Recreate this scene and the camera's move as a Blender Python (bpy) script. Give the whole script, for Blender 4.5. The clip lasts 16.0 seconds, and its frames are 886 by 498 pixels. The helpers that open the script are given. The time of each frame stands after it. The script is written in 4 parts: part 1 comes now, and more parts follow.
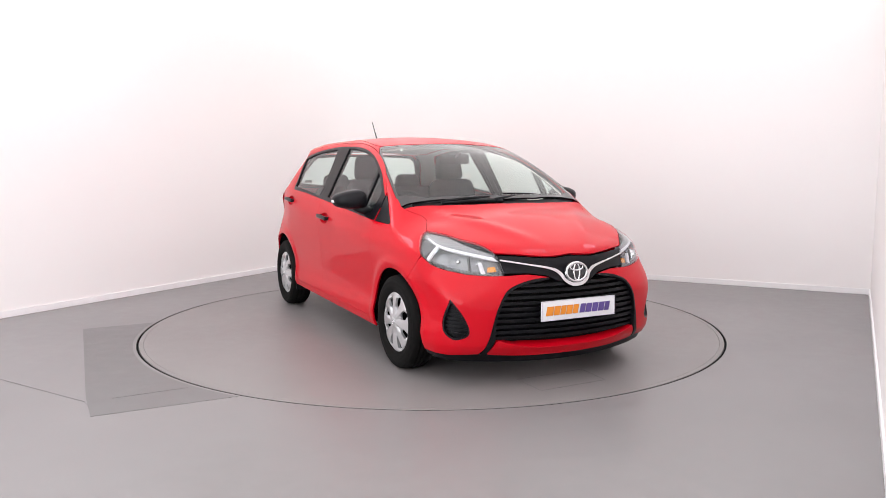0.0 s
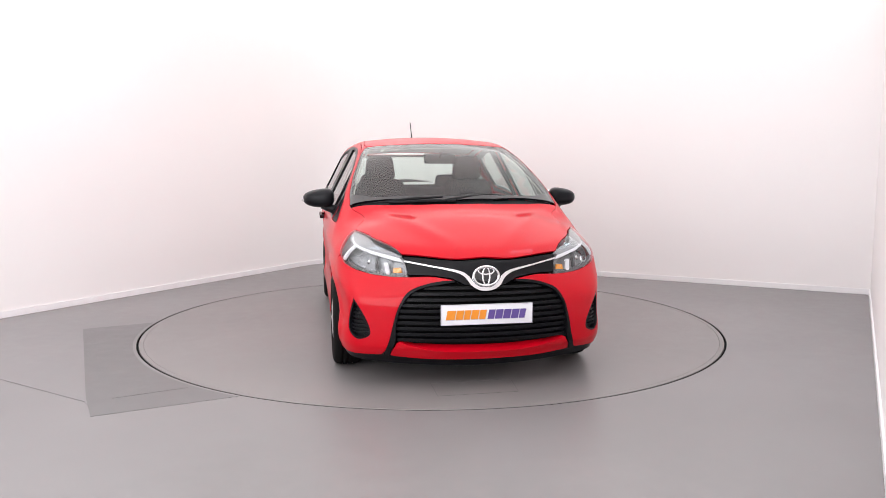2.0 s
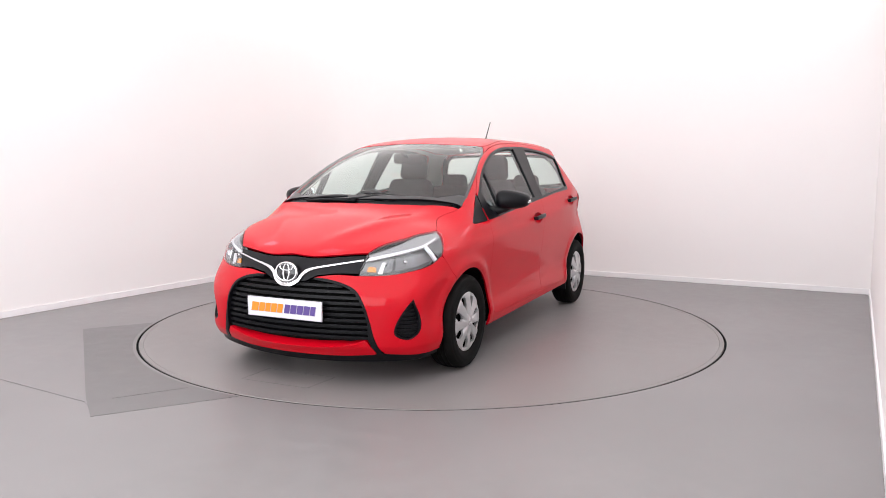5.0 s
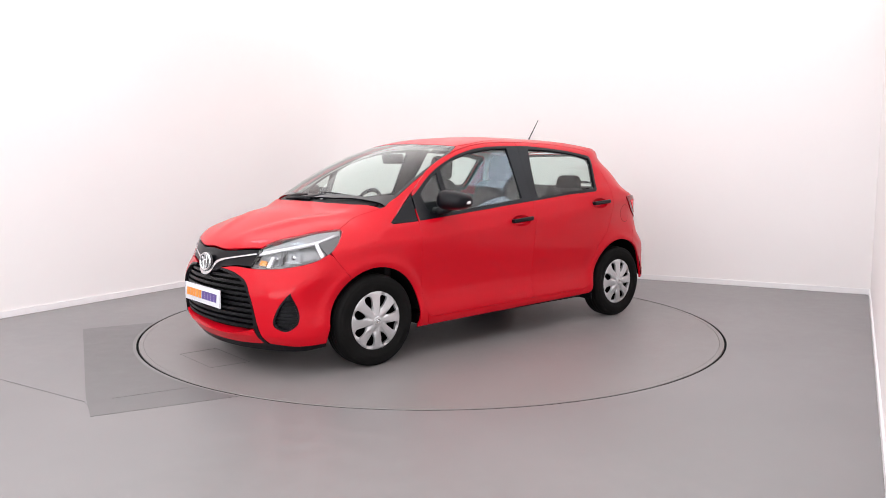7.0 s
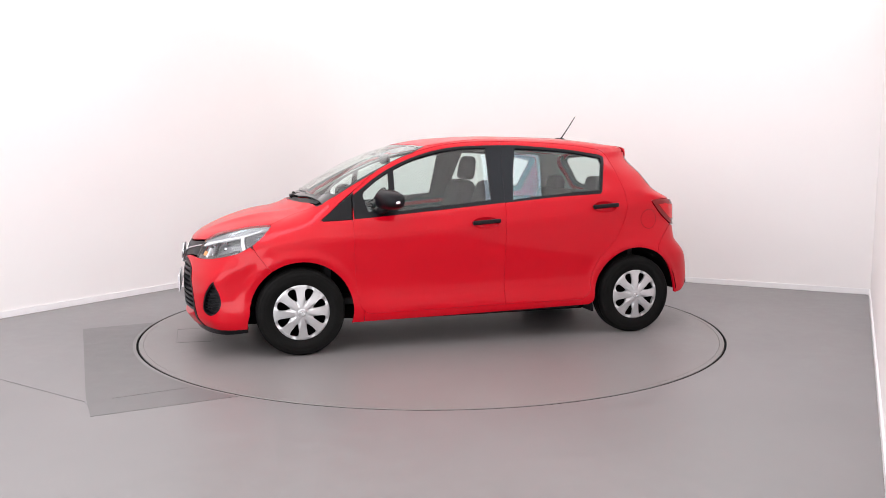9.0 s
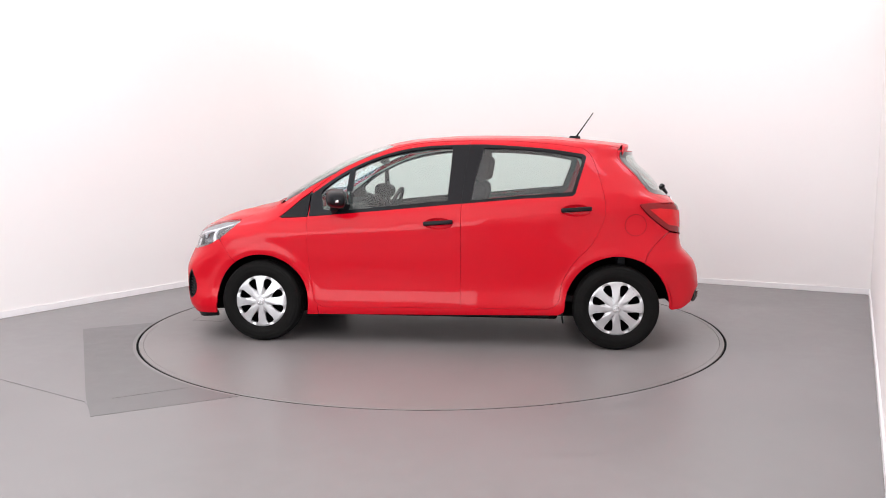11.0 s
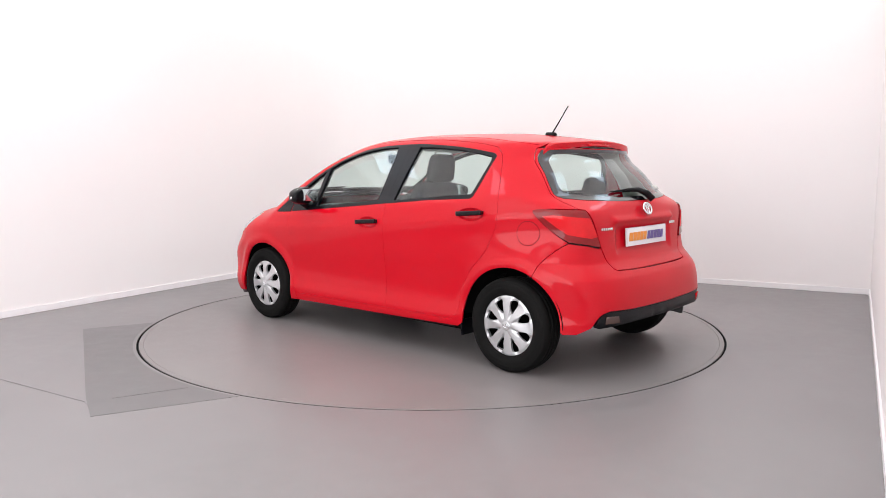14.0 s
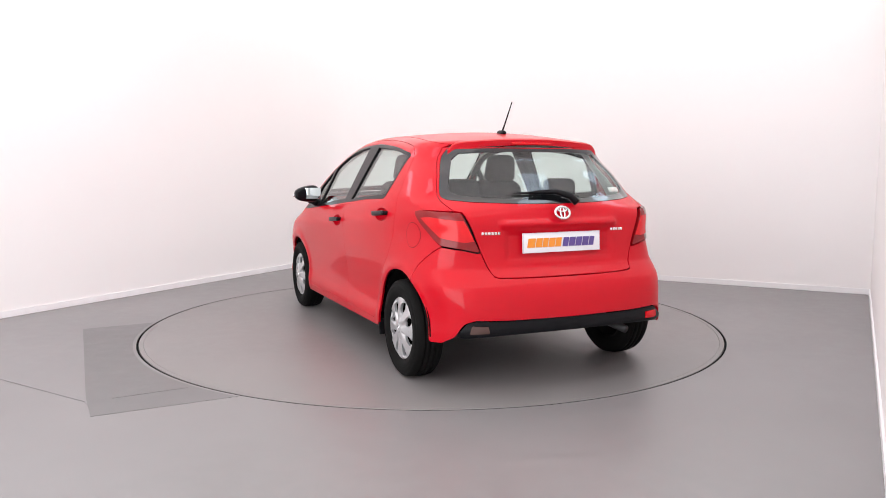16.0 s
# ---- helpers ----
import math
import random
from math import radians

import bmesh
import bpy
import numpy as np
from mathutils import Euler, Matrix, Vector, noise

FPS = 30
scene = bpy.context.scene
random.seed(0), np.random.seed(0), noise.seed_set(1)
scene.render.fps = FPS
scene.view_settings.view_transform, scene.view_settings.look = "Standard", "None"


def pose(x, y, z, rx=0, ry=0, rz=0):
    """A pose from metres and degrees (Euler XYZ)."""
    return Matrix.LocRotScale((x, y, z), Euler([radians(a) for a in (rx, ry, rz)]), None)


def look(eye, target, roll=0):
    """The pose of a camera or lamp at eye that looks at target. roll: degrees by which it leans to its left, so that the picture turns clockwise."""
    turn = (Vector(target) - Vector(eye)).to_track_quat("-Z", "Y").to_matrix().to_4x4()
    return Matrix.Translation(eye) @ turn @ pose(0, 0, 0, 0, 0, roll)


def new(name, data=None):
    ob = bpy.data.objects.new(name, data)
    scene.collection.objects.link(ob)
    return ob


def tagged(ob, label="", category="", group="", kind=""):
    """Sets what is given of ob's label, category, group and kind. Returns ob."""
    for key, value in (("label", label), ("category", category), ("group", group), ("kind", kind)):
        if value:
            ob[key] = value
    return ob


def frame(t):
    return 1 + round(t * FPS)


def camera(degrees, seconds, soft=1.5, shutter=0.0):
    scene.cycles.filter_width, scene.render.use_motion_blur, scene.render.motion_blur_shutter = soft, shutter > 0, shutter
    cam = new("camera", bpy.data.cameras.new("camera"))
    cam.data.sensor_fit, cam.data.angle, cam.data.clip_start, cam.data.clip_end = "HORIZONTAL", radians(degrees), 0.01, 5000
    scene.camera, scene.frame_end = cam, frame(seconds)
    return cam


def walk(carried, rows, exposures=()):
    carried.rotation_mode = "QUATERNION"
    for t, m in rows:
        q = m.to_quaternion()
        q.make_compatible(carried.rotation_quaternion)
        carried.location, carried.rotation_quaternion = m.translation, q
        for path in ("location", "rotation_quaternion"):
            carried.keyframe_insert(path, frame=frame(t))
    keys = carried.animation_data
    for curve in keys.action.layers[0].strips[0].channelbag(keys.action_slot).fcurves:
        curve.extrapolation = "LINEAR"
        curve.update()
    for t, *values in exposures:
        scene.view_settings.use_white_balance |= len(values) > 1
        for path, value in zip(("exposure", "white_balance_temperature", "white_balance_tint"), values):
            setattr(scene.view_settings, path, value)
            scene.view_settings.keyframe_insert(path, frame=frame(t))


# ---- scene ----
cam = camera(60.81, 16.0, soft=0.7, shutter=0.0)
EYE = Vector((0.0, -6.041, 1.263))
AIM = EYE + Vector((math.sin(radians(0.774)) * math.cos(radians(6.30)), math.cos(radians(0.774)) * math.cos(radians(6.30)), -math.sin(radians(6.30))))
walk(cam, [(0.0, look(EYE, AIM, 0.03)), (16.0, look(EYE, AIM, 0.03))])

# ---- light ----
world = bpy.data.worlds.new("world")
scene.world = world
world.use_nodes = True
world.node_tree.nodes["Background"].inputs[0].default_value = (0.9, 0.95, 1.0, 1)
world.node_tree.nodes["Background"].inputs[1].default_value = 1.0
scene.view_settings.exposure = 0.0
WINDOW_FILL_WATTS = 130.0
CEILING_GLOW = 1.30


# ---- materials ----
def mat_base(name):
    m = bpy.data.materials.new(name)
    m.use_nodes = True
    nt = m.node_tree
    return m, nt, nt.nodes["Principled BSDF"]


def plain(name, color, rough=0.5, metal=0.0, coat=0.0, spec=0.5, vary=0.06, scale=8.0, bump=0.0, bump_scale=120.0, rough_vary=0.06, coat_ior=1.5):
    """A surface with large and fine variation of tone and gloss."""
    m, nt, b = mat_base(name)
    N, L = nt.nodes.new, nt.links.new
    tc = N("ShaderNodeTexCoord")
    n1 = N("ShaderNodeTexNoise")
    n1.inputs["Scale"].default_value, n1.inputs["Detail"].default_value = scale, 5
    L(tc.outputs["Object"], n1.inputs["Vector"])
    mix = N("ShaderNodeMix")
    mix.data_type = "RGBA"
    L(n1.outputs["Fac"], mix.inputs["Factor"])
    mix.inputs["A"].default_value = (*[c * (1 - vary) for c in color], 1)
    mix.inputs["B"].default_value = (*[min(1, c * (1 + vary)) for c in color], 1)
    L(mix.outputs["Result"], b.inputs["Base Color"])
    n2 = N("ShaderNodeTexNoise")
    n2.inputs["Scale"].default_value, n2.inputs["Detail"].default_value = bump_scale, 3
    L(tc.outputs["Object"], n2.inputs["Vector"])
    r = N("ShaderNodeMapRange")
    r.inputs["To Min"].default_value, r.inputs["To Max"].default_value = max(0, rough - rough_vary), min(1, rough + rough_vary)
    L(n2.outputs["Fac"], r.inputs["Value"])
    L(r.outputs["Result"], b.inputs["Roughness"])
    b.inputs["Metallic"].default_value = metal
    b.inputs["Specular IOR Level"].default_value = spec
    b.inputs["Coat Weight"].default_value = coat
    b.inputs["Coat Roughness"].default_value = 0.03
    b.inputs["Coat IOR"].default_value = coat_ior
    if bump:
        bp = N("ShaderNodeBump")
        bp.inputs["Strength"].default_value, bp.inputs["Distance"].default_value = bump, 0.002
        L(n2.outputs["Fac"], bp.inputs["Height"])
        L(bp.outputs["Normal"], b.inputs["Normal"])
    return m


def glass(name, tint, gloss=1.0, rough=0.0):
    """Thin pane: tinted see-through with a mirror gloss that grows towards grazing."""
    m, nt, b = mat_base(name)
    nt.nodes.remove(b)
    N, L = nt.nodes.new, nt.links.new
    tr, gl, fr, mx = N("ShaderNodeBsdfTransparent"), N("ShaderNodeBsdfGlossy"), N("ShaderNodeLayerWeight"), N("ShaderNodeMixShader")
    pw, ma = N("ShaderNodeMath"), N("ShaderNodeMath")
    pw.operation, ma.operation = "POWER", "MULTIPLY_ADD"
    tr.inputs[0].default_value = (*tint, 1)
    gl.inputs["Roughness"].default_value = rough
    gl.inputs["Color"].default_value = (gloss, gloss, gloss, 1)
    fr.inputs["Blend"].default_value = 0.5
    L(fr.outputs["Facing"], pw.inputs[0])
    pw.inputs[1].default_value = 5.0
    L(pw.outputs[0], ma.inputs[0])
    ma.inputs[1].default_value, ma.inputs[2].default_value = 0.93, 0.06
    L(ma.outputs[0], mx.inputs[0])
    L(tr.outputs[0], mx.inputs[1])
    L(gl.outputs[0], mx.inputs[2])
    L(mx.outputs[0], nt.nodes["Material Output"].inputs[0])
    return m


def glow(name, color, strength):
    m, nt, b = mat_base(name)
    b.inputs["Base Color"].default_value = (0.8, 0.8, 0.8, 1)
    b.inputs["Emission Color"].default_value = (*color, 1)
    b.inputs["Emission Strength"].default_value = strength
    return m


RED = plain("red_paint", (0.53, 0.0015, 0.011), 0.38, coat=0.48, spec=0.04, vary=0.02, scale=3, bump_scale=500, rough_vary=0.03)
BLACK = plain("black_plastic", (0.0045, 0.0045, 0.006), 0.40, spec=0.18, vary=0.15, bump=0.15, bump_scale=400)
SATIN = plain("satin_black", (0.0045, 0.0045, 0.0065), 0.32, spec=0.2, vary=0.1, bump_scale=300)
GLOSSBLACK = plain("gloss_black", (0.010, 0.010, 0.013), 0.12, coat=0.5, spec=0.5, vary=0.1)
RUBBER = plain("tyre_rubber", (0.0065, 0.0062, 0.006), 0.75, spec=0.1, vary=0.25, scale=14, bump=0.25, bump_scale=180)
SILVER = plain("silver_paint", (0.56, 0.56, 0.57), 0.30, metal=0.6, coat=0.4, vary=0.04)
CHROME = plain("chrome", (0.72, 0.72, 0.73), 0.10, metal=1.0, vary=0.02, rough_vary=0.03)
STEEL = plain("dark_steel", (0.05, 0.05, 0.052), 0.55, metal=0.4, vary=0.2)
UNDER = plain("underbody", (0.005, 0.005, 0.005), 0.9, spec=0.06, vary=0.3)
SEAT = plain("seat_fabric", (0.018, 0.018, 0.022), 0.9, spec=0.2, vary=0.25, scale=20, bump=0.5, bump_scale=600)
TRIM = plain("cabin_trim", (0.020, 0.021, 0.023), 0.65, spec=0.2, vary=0.15, bump=0.2, bump_scale=500)
HEADLINER = plain("headliner", (0.62, 0.61, 0.58), 0.9, vary=0.05)
WHITE = plain("white_plate", (0.80, 0.80, 0.83), 0.25, coat=0.3, vary=0.01)
ORANGE = plain("orange_print", (0.80, 0.27, 0.02), 0.35, vary=0.08, scale=30)
PURPLE = plain("violet_print", (0.10, 0.06, 0.26), 0.35, vary=0.08, scale=30)
SHADOWGREY = plain("grey_print", (0.58, 0.55, 0.62), 0.4, vary=0.02)
AMBER = plain("amber_lens", (0.85, 0.32, 0.05), 0.15, coat=0.5, vary=0.05)
TAILRED = plain("red_lens", (0.66, 0.006, 0.012), 0.12, coat=0.35, spec=0.2, vary=0.12, scale=25)
TAILDARK = plain("dark_red_lens", (0.22, 0.003, 0.006), 0.12, coat=0.35, spec=0.2, vary=0.12, scale=25)
SMOKE = plain("smoky_lens", (0.09, 0.05, 0.042), 0.15, coat=0.8, vary=0.1)
LAMPMID = plain("lamp_housing", (0.24, 0.245, 0.255), 0.3, metal=0.6, vary=0.2, scale=30)
REFLECTOR = plain("lamp_reflector", (0.85, 0.85, 0.87), 0.10, metal=0.95, vary=0.03)
LAMPGREY = plain("lamp_bezel", (0.06, 0.062, 0.067), 0.3, metal=0.3, coat=0.3, vary=0.1)
LAMPTOP = plain("lamp_top", (0.27, 0.275, 0.285), 0.35, metal=0.3, vary=0.05)
MIRROR = plain("mirror_glass", (0.50, 0.56, 0.57), 0.02, metal=1.0, vary=0.0, rough_vary=0.0)
SCREEN = glass("windscreen_glass", (0.84, 0.92, 0.885))
GLASS = glass("window_glass", (0.79, 0.89, 0.86))
LENS = glass("clear_lens", (0.93, 0.94, 0.95))
WALLPAINT = plain("white_wall_paint", (0.87, 0.835, 0.83), 0.75, vary=0.012, scale=1.2)
# ceiling surface given its own glow as the room's added main light
CEILPAINT = glow("glowing_ceiling", (1.0, 0.99, 0.985), CEILING_GLOW)
SKIRTING = plain("white_gloss_wood", (0.86, 0.84, 0.85), 0.35, vary=0.01)
PANEL_GLOW = glow("lamp_diffuser", (0.72, 0.86, 1.0), 5.0)


def floor_material(name, base):
    """Grey floor paint: broad clouding, fine grain, scuffs and a semi-gloss skin."""
    m, nt, b = mat_base(name)
    N, L = nt.nodes.new, nt.links.new
    tc = N("ShaderNodeTexCoord")
    a, c, d = N("ShaderNodeTexNoise"), N("ShaderNodeTexNoise"), N("ShaderNodeTexNoise")
    for n, s, det in ((a, 0.7, 4), (c, 9.0, 8), (d, 420.0, 2)):
        n.inputs["Scale"].default_value, n.inputs["Detail"].default_value = s, det
        L(tc.outputs["Object"], n.inputs["Vector"])
    s1, s2 = N("ShaderNodeMath"), N("ShaderNodeMath")
    s1.operation = s2.operation = "MULTIPLY_ADD"
    L(a.outputs["Fac"], s1.inputs[0])
    s1.inputs[1].default_value, s1.inputs[2].default_value = 0.55, 0.0
    L(c.outputs["Fac"], s2.inputs[0])
    s2.inputs[1].default_value = 0.45
    L(s1.outputs[0], s2.inputs[2])
    ramp = N("ShaderNodeMix")
    ramp.data_type = "RGBA"
    L(s2.outputs[0], ramp.inputs["Factor"])
    ramp.inputs["A"].default_value = (*[v * 0.66 for v in base], 1)
    ramp.inputs["B"].default_value = (*[v * 1.34 for v in base], 1)
    L(ramp.outputs["Result"], b.inputs["Base Color"])
    r = N("ShaderNodeMapRange")
    r.inputs["To Min"].default_value, r.inputs["To Max"].default_value = 0.30, 0.50
    L(c.outputs["Fac"], r.inputs["Value"])
    L(r.outputs["Result"], b.inputs["Roughness"])
    bp = N("ShaderNodeBump")
    bp.inputs["Strength"].default_value, bp.inputs["Distance"].default_value = 0.12, 0.002
    L(d.outputs["Fac"], bp.inputs["Height"])
    L(bp.outputs["Normal"], b.inputs["Normal"])
    return m


FLOOR = floor_material("grey_floor_paint", (0.212, 0.200, 0.202))
DISC = floor_material("grey_turntable_paint", (0.212, 0.197, 0.195))
PATCH = floor_material("darker_floor_paint", (0.140, 0.133, 0.136))


# ---- mesh helpers ----
def mesh_object(name, bm, material, parent=None, label="", smooth=True):
    me = bpy.data.meshes.new(name)
    bm.normal_update()
    bm.to_mesh(me)
    bm.free()
    for p in me.polygons:
        p.use_smooth = smooth
    if material:
        me.materials.append(material)
    ob = new(name, me)
    if parent:
        ob.parent = parent
    if label:
        tagged(ob, label)
    return ob


part = mesh_object


def pydata(name, verts, faces, material, parent=None, label="", normals=None):
    me = bpy.data.meshes.new(name)
    me.from_pydata([tuple(v) for v in verts], [], [tuple(f) for f in faces])
    me.materials.append(material)
    for p in me.polygons:
        p.use_smooth = normals is not None
    if normals is not None:
        me.normals_split_custom_set_from_vertices([tuple(n) for n in normals])
    ob = new(name, me)
    if parent:
        ob.parent = parent
    if label:
        tagged(ob, label)
    return ob


def box(bm, size, m=Matrix.Identity(4), bevel=0.0, segs=2):
    b = bmesh.new()
    bmesh.ops.create_cube(b, size=1, matrix=Matrix.Diagonal((*size, 1)))
    if bevel:
        bmesh.ops.bevel(b, geom=b.edges[:], offset=bevel, segments=segs, profile=0.6, affect="EDGES")
    bmesh.ops.transform(b, matrix=m, verts=b.verts)
    me = bpy.data.meshes.new("tmp")
    b.to_mesh(me)
    b.free()
    bm.from_mesh(me)
    bpy.data.meshes.remove(me)
    return bm


def lathe(bm, profile, segs=64, closed=False):
    """Turn (radius, y) points about the y axis."""
    rings = []
    for r, y in profile:
        rings.append([bm.verts.new((r * math.cos(2 * math.pi * i / segs), y, r * math.sin(2 * math.pi * i / segs))) for i in range(segs)])
    pairs = list(zip(rings, rings[1:])) + ([(rings[-1], rings[0])] if closed else [])
    for a, b in pairs:
        for i in range(segs):
            bm.faces.new((a[i], a[(i + 1) % segs], b[(i + 1) % segs], b[i]))
    bmesh.ops.recalc_face_normals(bm, faces=bm.faces[:])
    return bm


def tube(bm, pts, radius, segs=10):
    """A round rod along points; radius may be a list."""
    pts = [Vector(p) for p in pts]
    rad = radius if isinstance(radius, (list, tuple)) else [radius] * len(pts)
    rings = []
    for i, p in enumerate(pts):
        d = (pts[min(i + 1, len(pts) - 1)] - pts[max(i - 1, 0)]).normalized()
        s = d.cross(Vector((0, 0, 1)) if abs(d.z) < 0.9 else Vector((1, 0, 0))).normalized()
        u = s.cross(d)
        rings.append([bm.verts.new(p + rad[i] * (math.cos(2 * math.pi * k / segs) * s + math.sin(2 * math.pi * k / segs) * u)) for k in range(segs)])
    for a, b in zip(rings, rings[1:]):
        for k in range(segs):
            bm.faces.new((a[k], a[(k + 1) % segs], b[(k + 1) % segs], b[k]))
    bm.faces.new(rings[0][::-1])
    bm.faces.new(rings[-1])
    bmesh.ops.recalc_face_normals(bm, faces=bm.faces[:])
    return bm


# ---- the room ----
CORNER_LB, CORNER_BR = Vector((-1.19, 4.21)), Vector((4.31, 1.25))
LEFT_DIR, RIGHT_DIR = Vector((-0.510, -0.860)), Vector((-0.491, -0.871))
CEIL, SKIRT = 2.985, 0.057
CORNER_R = 0.95


def room():
    """White room round the turntable: one rounded corner, the others square; it goes on behind the camera."""
    a = CORNER_LB + LEFT_DIR * 9.6
    b = CORNER_BR + RIGHT_DIR * 9.6
    bd = (CORNER_BR - CORNER_LB).normalized()
    path = [a]
    p0, p2 = CORNER_LB + LEFT_DIR * CORNER_R, CORNER_LB + bd * CORNER_R
    for i in range(17):
        k = i / 16
        path.append(p0 * (1 - k) ** 2 + CORNER_LB * 2 * k * (1 - k) + p2 * k * k)
    path += [CORNER_BR]
    groups = {"wall_left_back": path, "wall_right": [CORNER_BR, b]}

    def ribbon(name, pts, z0, z1, inset, thick, material, label, cat, kind="structure"):
        n = len(pts)
        off = []
        for i, p in enumerate(pts):
            d0 = (pts[i] - pts[i - 1]).normalized() if i else (pts[1] - pts[0]).normalized()
            d1 = (pts[i + 1] - pts[i]).normalized() if i < n - 1 else d0
            nrm = Vector((d0.y + d1.y, -d0.x - d1.x)).normalized()
            off.append(nrm)
        bm = bmesh.new()
        cols = []
        for p, nn in zip(pts, off):
            i_, o_ = p + nn * inset, p - nn * thick
            cols.append([bm.verts.new((q.x, q.y, z)) for q, z in ((i_, z0), (i_, z1), (o_, z1), (o_, z0))])
        for c, d in zip(cols, cols[1:]):
            for k in range(4):
                bm.faces.new((c[k], c[(k + 1) % 4], d[(k + 1) % 4], d[k]))
        bm.faces.new(cols[0])
        bm.faces.new(cols[-1][::-1])
        bmesh.ops.recalc_face_normals(bm, faces=bm.faces[:])
        ob = mesh_object(name, bm, material, smooth=False)
        for p in ob.data.polygons:
            p.use_smooth = abs(p.normal.z) < 0.5 and len(pts) > 4
        ob.data.set_sharp_from_angle(angle=radians(30))
        return tagged(ob, label, cat, kind=kind)

    for name, pts in groups.items():
        ribbon(name, pts, 0.0, CEIL, 0.0, 0.15, WALLPAINT, "smooth white painted studio wall", "wall")
        sk = ribbon("skirting_" + name, pts, 0.002, SKIRT, 0.014, -0.001, SKIRTING, "low white skirting board along the studio wall", "skirting")
    # wall out of view; its wide window is added to fill the room with light
    d = (a - b)
    turn = math.degrees(math.atan2(d.y, d.x))
    m = Matrix.Translation((b.x, b.y, 0)) @ pose(0, 0, 0, 0, 0, turn)
    w, x0, x1, z0, z1 = d.length, 0.5, d.length - 0.5, 0.30, 2.70
    bm = bmesh.new()
    for ax, bx, az, bz in ((0, x0, 0, CEIL), (x1, w, 0, CEIL), (x0, x1, 0, z0), (x0, x1, z1, CEIL)):
        box(bm, (bx - ax, 0.15, bz - az), m @ pose((ax + bx) / 2, 0.075, (az + bz) / 2))
    tagged(mesh_object("wall_behind", bm, WALLPAINT, smooth=False), "white painted wall out of view, with an added window opening", "wall", kind="structure")
    win = new("fill_window")
    win.matrix_basis = m
    tagged(win, "added white-framed window out of view, for fill light", "window", kind="structure")
    n = 4
    for k in range(n + 1):
        bm = bmesh.new()
        box(bm, (0.05, 0.07, z1 - z0), pose(x0 + 0.025 + (x1 - x0 - 0.05) * k / n, 0.075, (z0 + z1) / 2), 0.004)
        part("window_post", bm, SKIRTING, win, smooth=False)
    for z in (z0 + 0.025, z1 - 0.025):
        bm = bmesh.new()
        box(bm, (x1 - x0, 0.06, 0.05), pose((x0 + x1) / 2, 0.075, z), 0.004)
        part("window_rail", bm, SKIRTING, win, smooth=False)
    for k in range(n):
        bm = bmesh.new()
        c = (x1 - x0 - 0.05) / n
        box(bm, (c - 0.05, 0.008, z1 - z0 - 0.1), pose(x0 + 0.025 + c * (k + 0.5), 0.085, (z0 + z1) / 2))
        part("pane", bm, LENS, win, smooth=False).visible_shadow = False
    # fill lamp set in the added opening, with no known source behind it
    lamp = bpy.data.lights.new("window_fill_lamp", "AREA")
    lamp.shape, lamp.size, lamp.size_y, lamp.energy, lamp.color = "RECTANGLE", x1 - x0 - 0.1, z1 - z0 - 0.1, WINDOW_FILL_WATTS, (0.965, 0.965, 1.0)
    ob = new("window_fill_lamp", lamp)
    ob.matrix_basis = m @ pose((x0 + x1) / 2, -0.02, (z0 + z1) / 2, -90, 0, 0)
    # floor with a round pit for the turntable
    segs = 128
    bm = bmesh.new()
    inner = [bm.verts.new((2.240 * math.cos(2 * math.pi * i / segs), 2.240 * math.sin(2 * math.pi * i / segs), 0)) for i in range(segs)]
    low = [bm.verts.new((v.co.x, v.co.y, -0.06)) for v in inner]
    mid = [bm.verts.new((v.co.x * 1.6, v.co.y * 1.6, 0)) for v in inner]
    outer = [bm.verts.new((v.co.x * 7.5, v.co.y * 7.5, 0)) for v in inner]
    for r0, r1 in ((low, inner), (inner, mid), (mid, outer)):
        for i in range(segs):
            j = (i + 1) % segs
            bm.faces.new((r0[i], r1[i], r1[j], r0[j]))
    tagged(mesh_object("floor", bm, FLOOR, smooth=False), "grey painted concrete floor with faint scuffs", "floor", kind="structure")
    bm = bmesh.new()
    lathe(bm, [(2.30, 0), (0.01, 0)], segs)
    bmesh.ops.rotate(bm, verts=bm.verts, matrix=Matrix.Rotation(math.pi / 2, 3, "X"))
    bmesh.ops.translate(bm, verts=bm.verts, vec=(0, 0, -0.06))
    tagged(mesh_object("pit_floor", bm, UNDER), "dark bottom of the turntable pit", "floor", kind="structure")
    # black strip in the gap round the deck, its colour stands in for shade
    bm = bmesh.new()
    lathe(bm, [(2.2385, -0.03), (2.238, -0.0025), (2.232, -0.004), (2.2265, -0.0025), (2.226, -0.03)], segs)
    bmesh.ops.rotate(bm, verts=bm.verts, matrix=Matrix.Rotation(math.pi / 2, 3, "X"))
    tagged(mesh_object("gap_shade_strip", bm, UNDER), "narrow black strip in the turntable gap, standing in for its shade", "floor joint", kind="structure")
    pts = [*path, b]
    bm = bmesh.new()
    top = [bm.verts.new((p.x, p.y, CEIL)) for p in pts]
    up = [bm.verts.new((p.x, p.y, CEIL + 0.15)) for p in pts]
    bm.faces.new(top)
    bm.faces.new(up[::-1])
    bmesh.ops.recalc_face_normals(bm, faces=bm.faces[:])
    tagged(mesh_object("ceiling", bm, CEILPAINT, smooth=False), "white studio ceiling, made to glow to light the room", "ceiling", kind="structure")


HATCH = (((1.962, 0.163), (1.71, 0.185)), ((1.962, 0.163), (1.972, -0.30)), ((1.71, 0.185), (1.72, -0.30)), ((1.72, -0.30), (1.972, -0.30)))


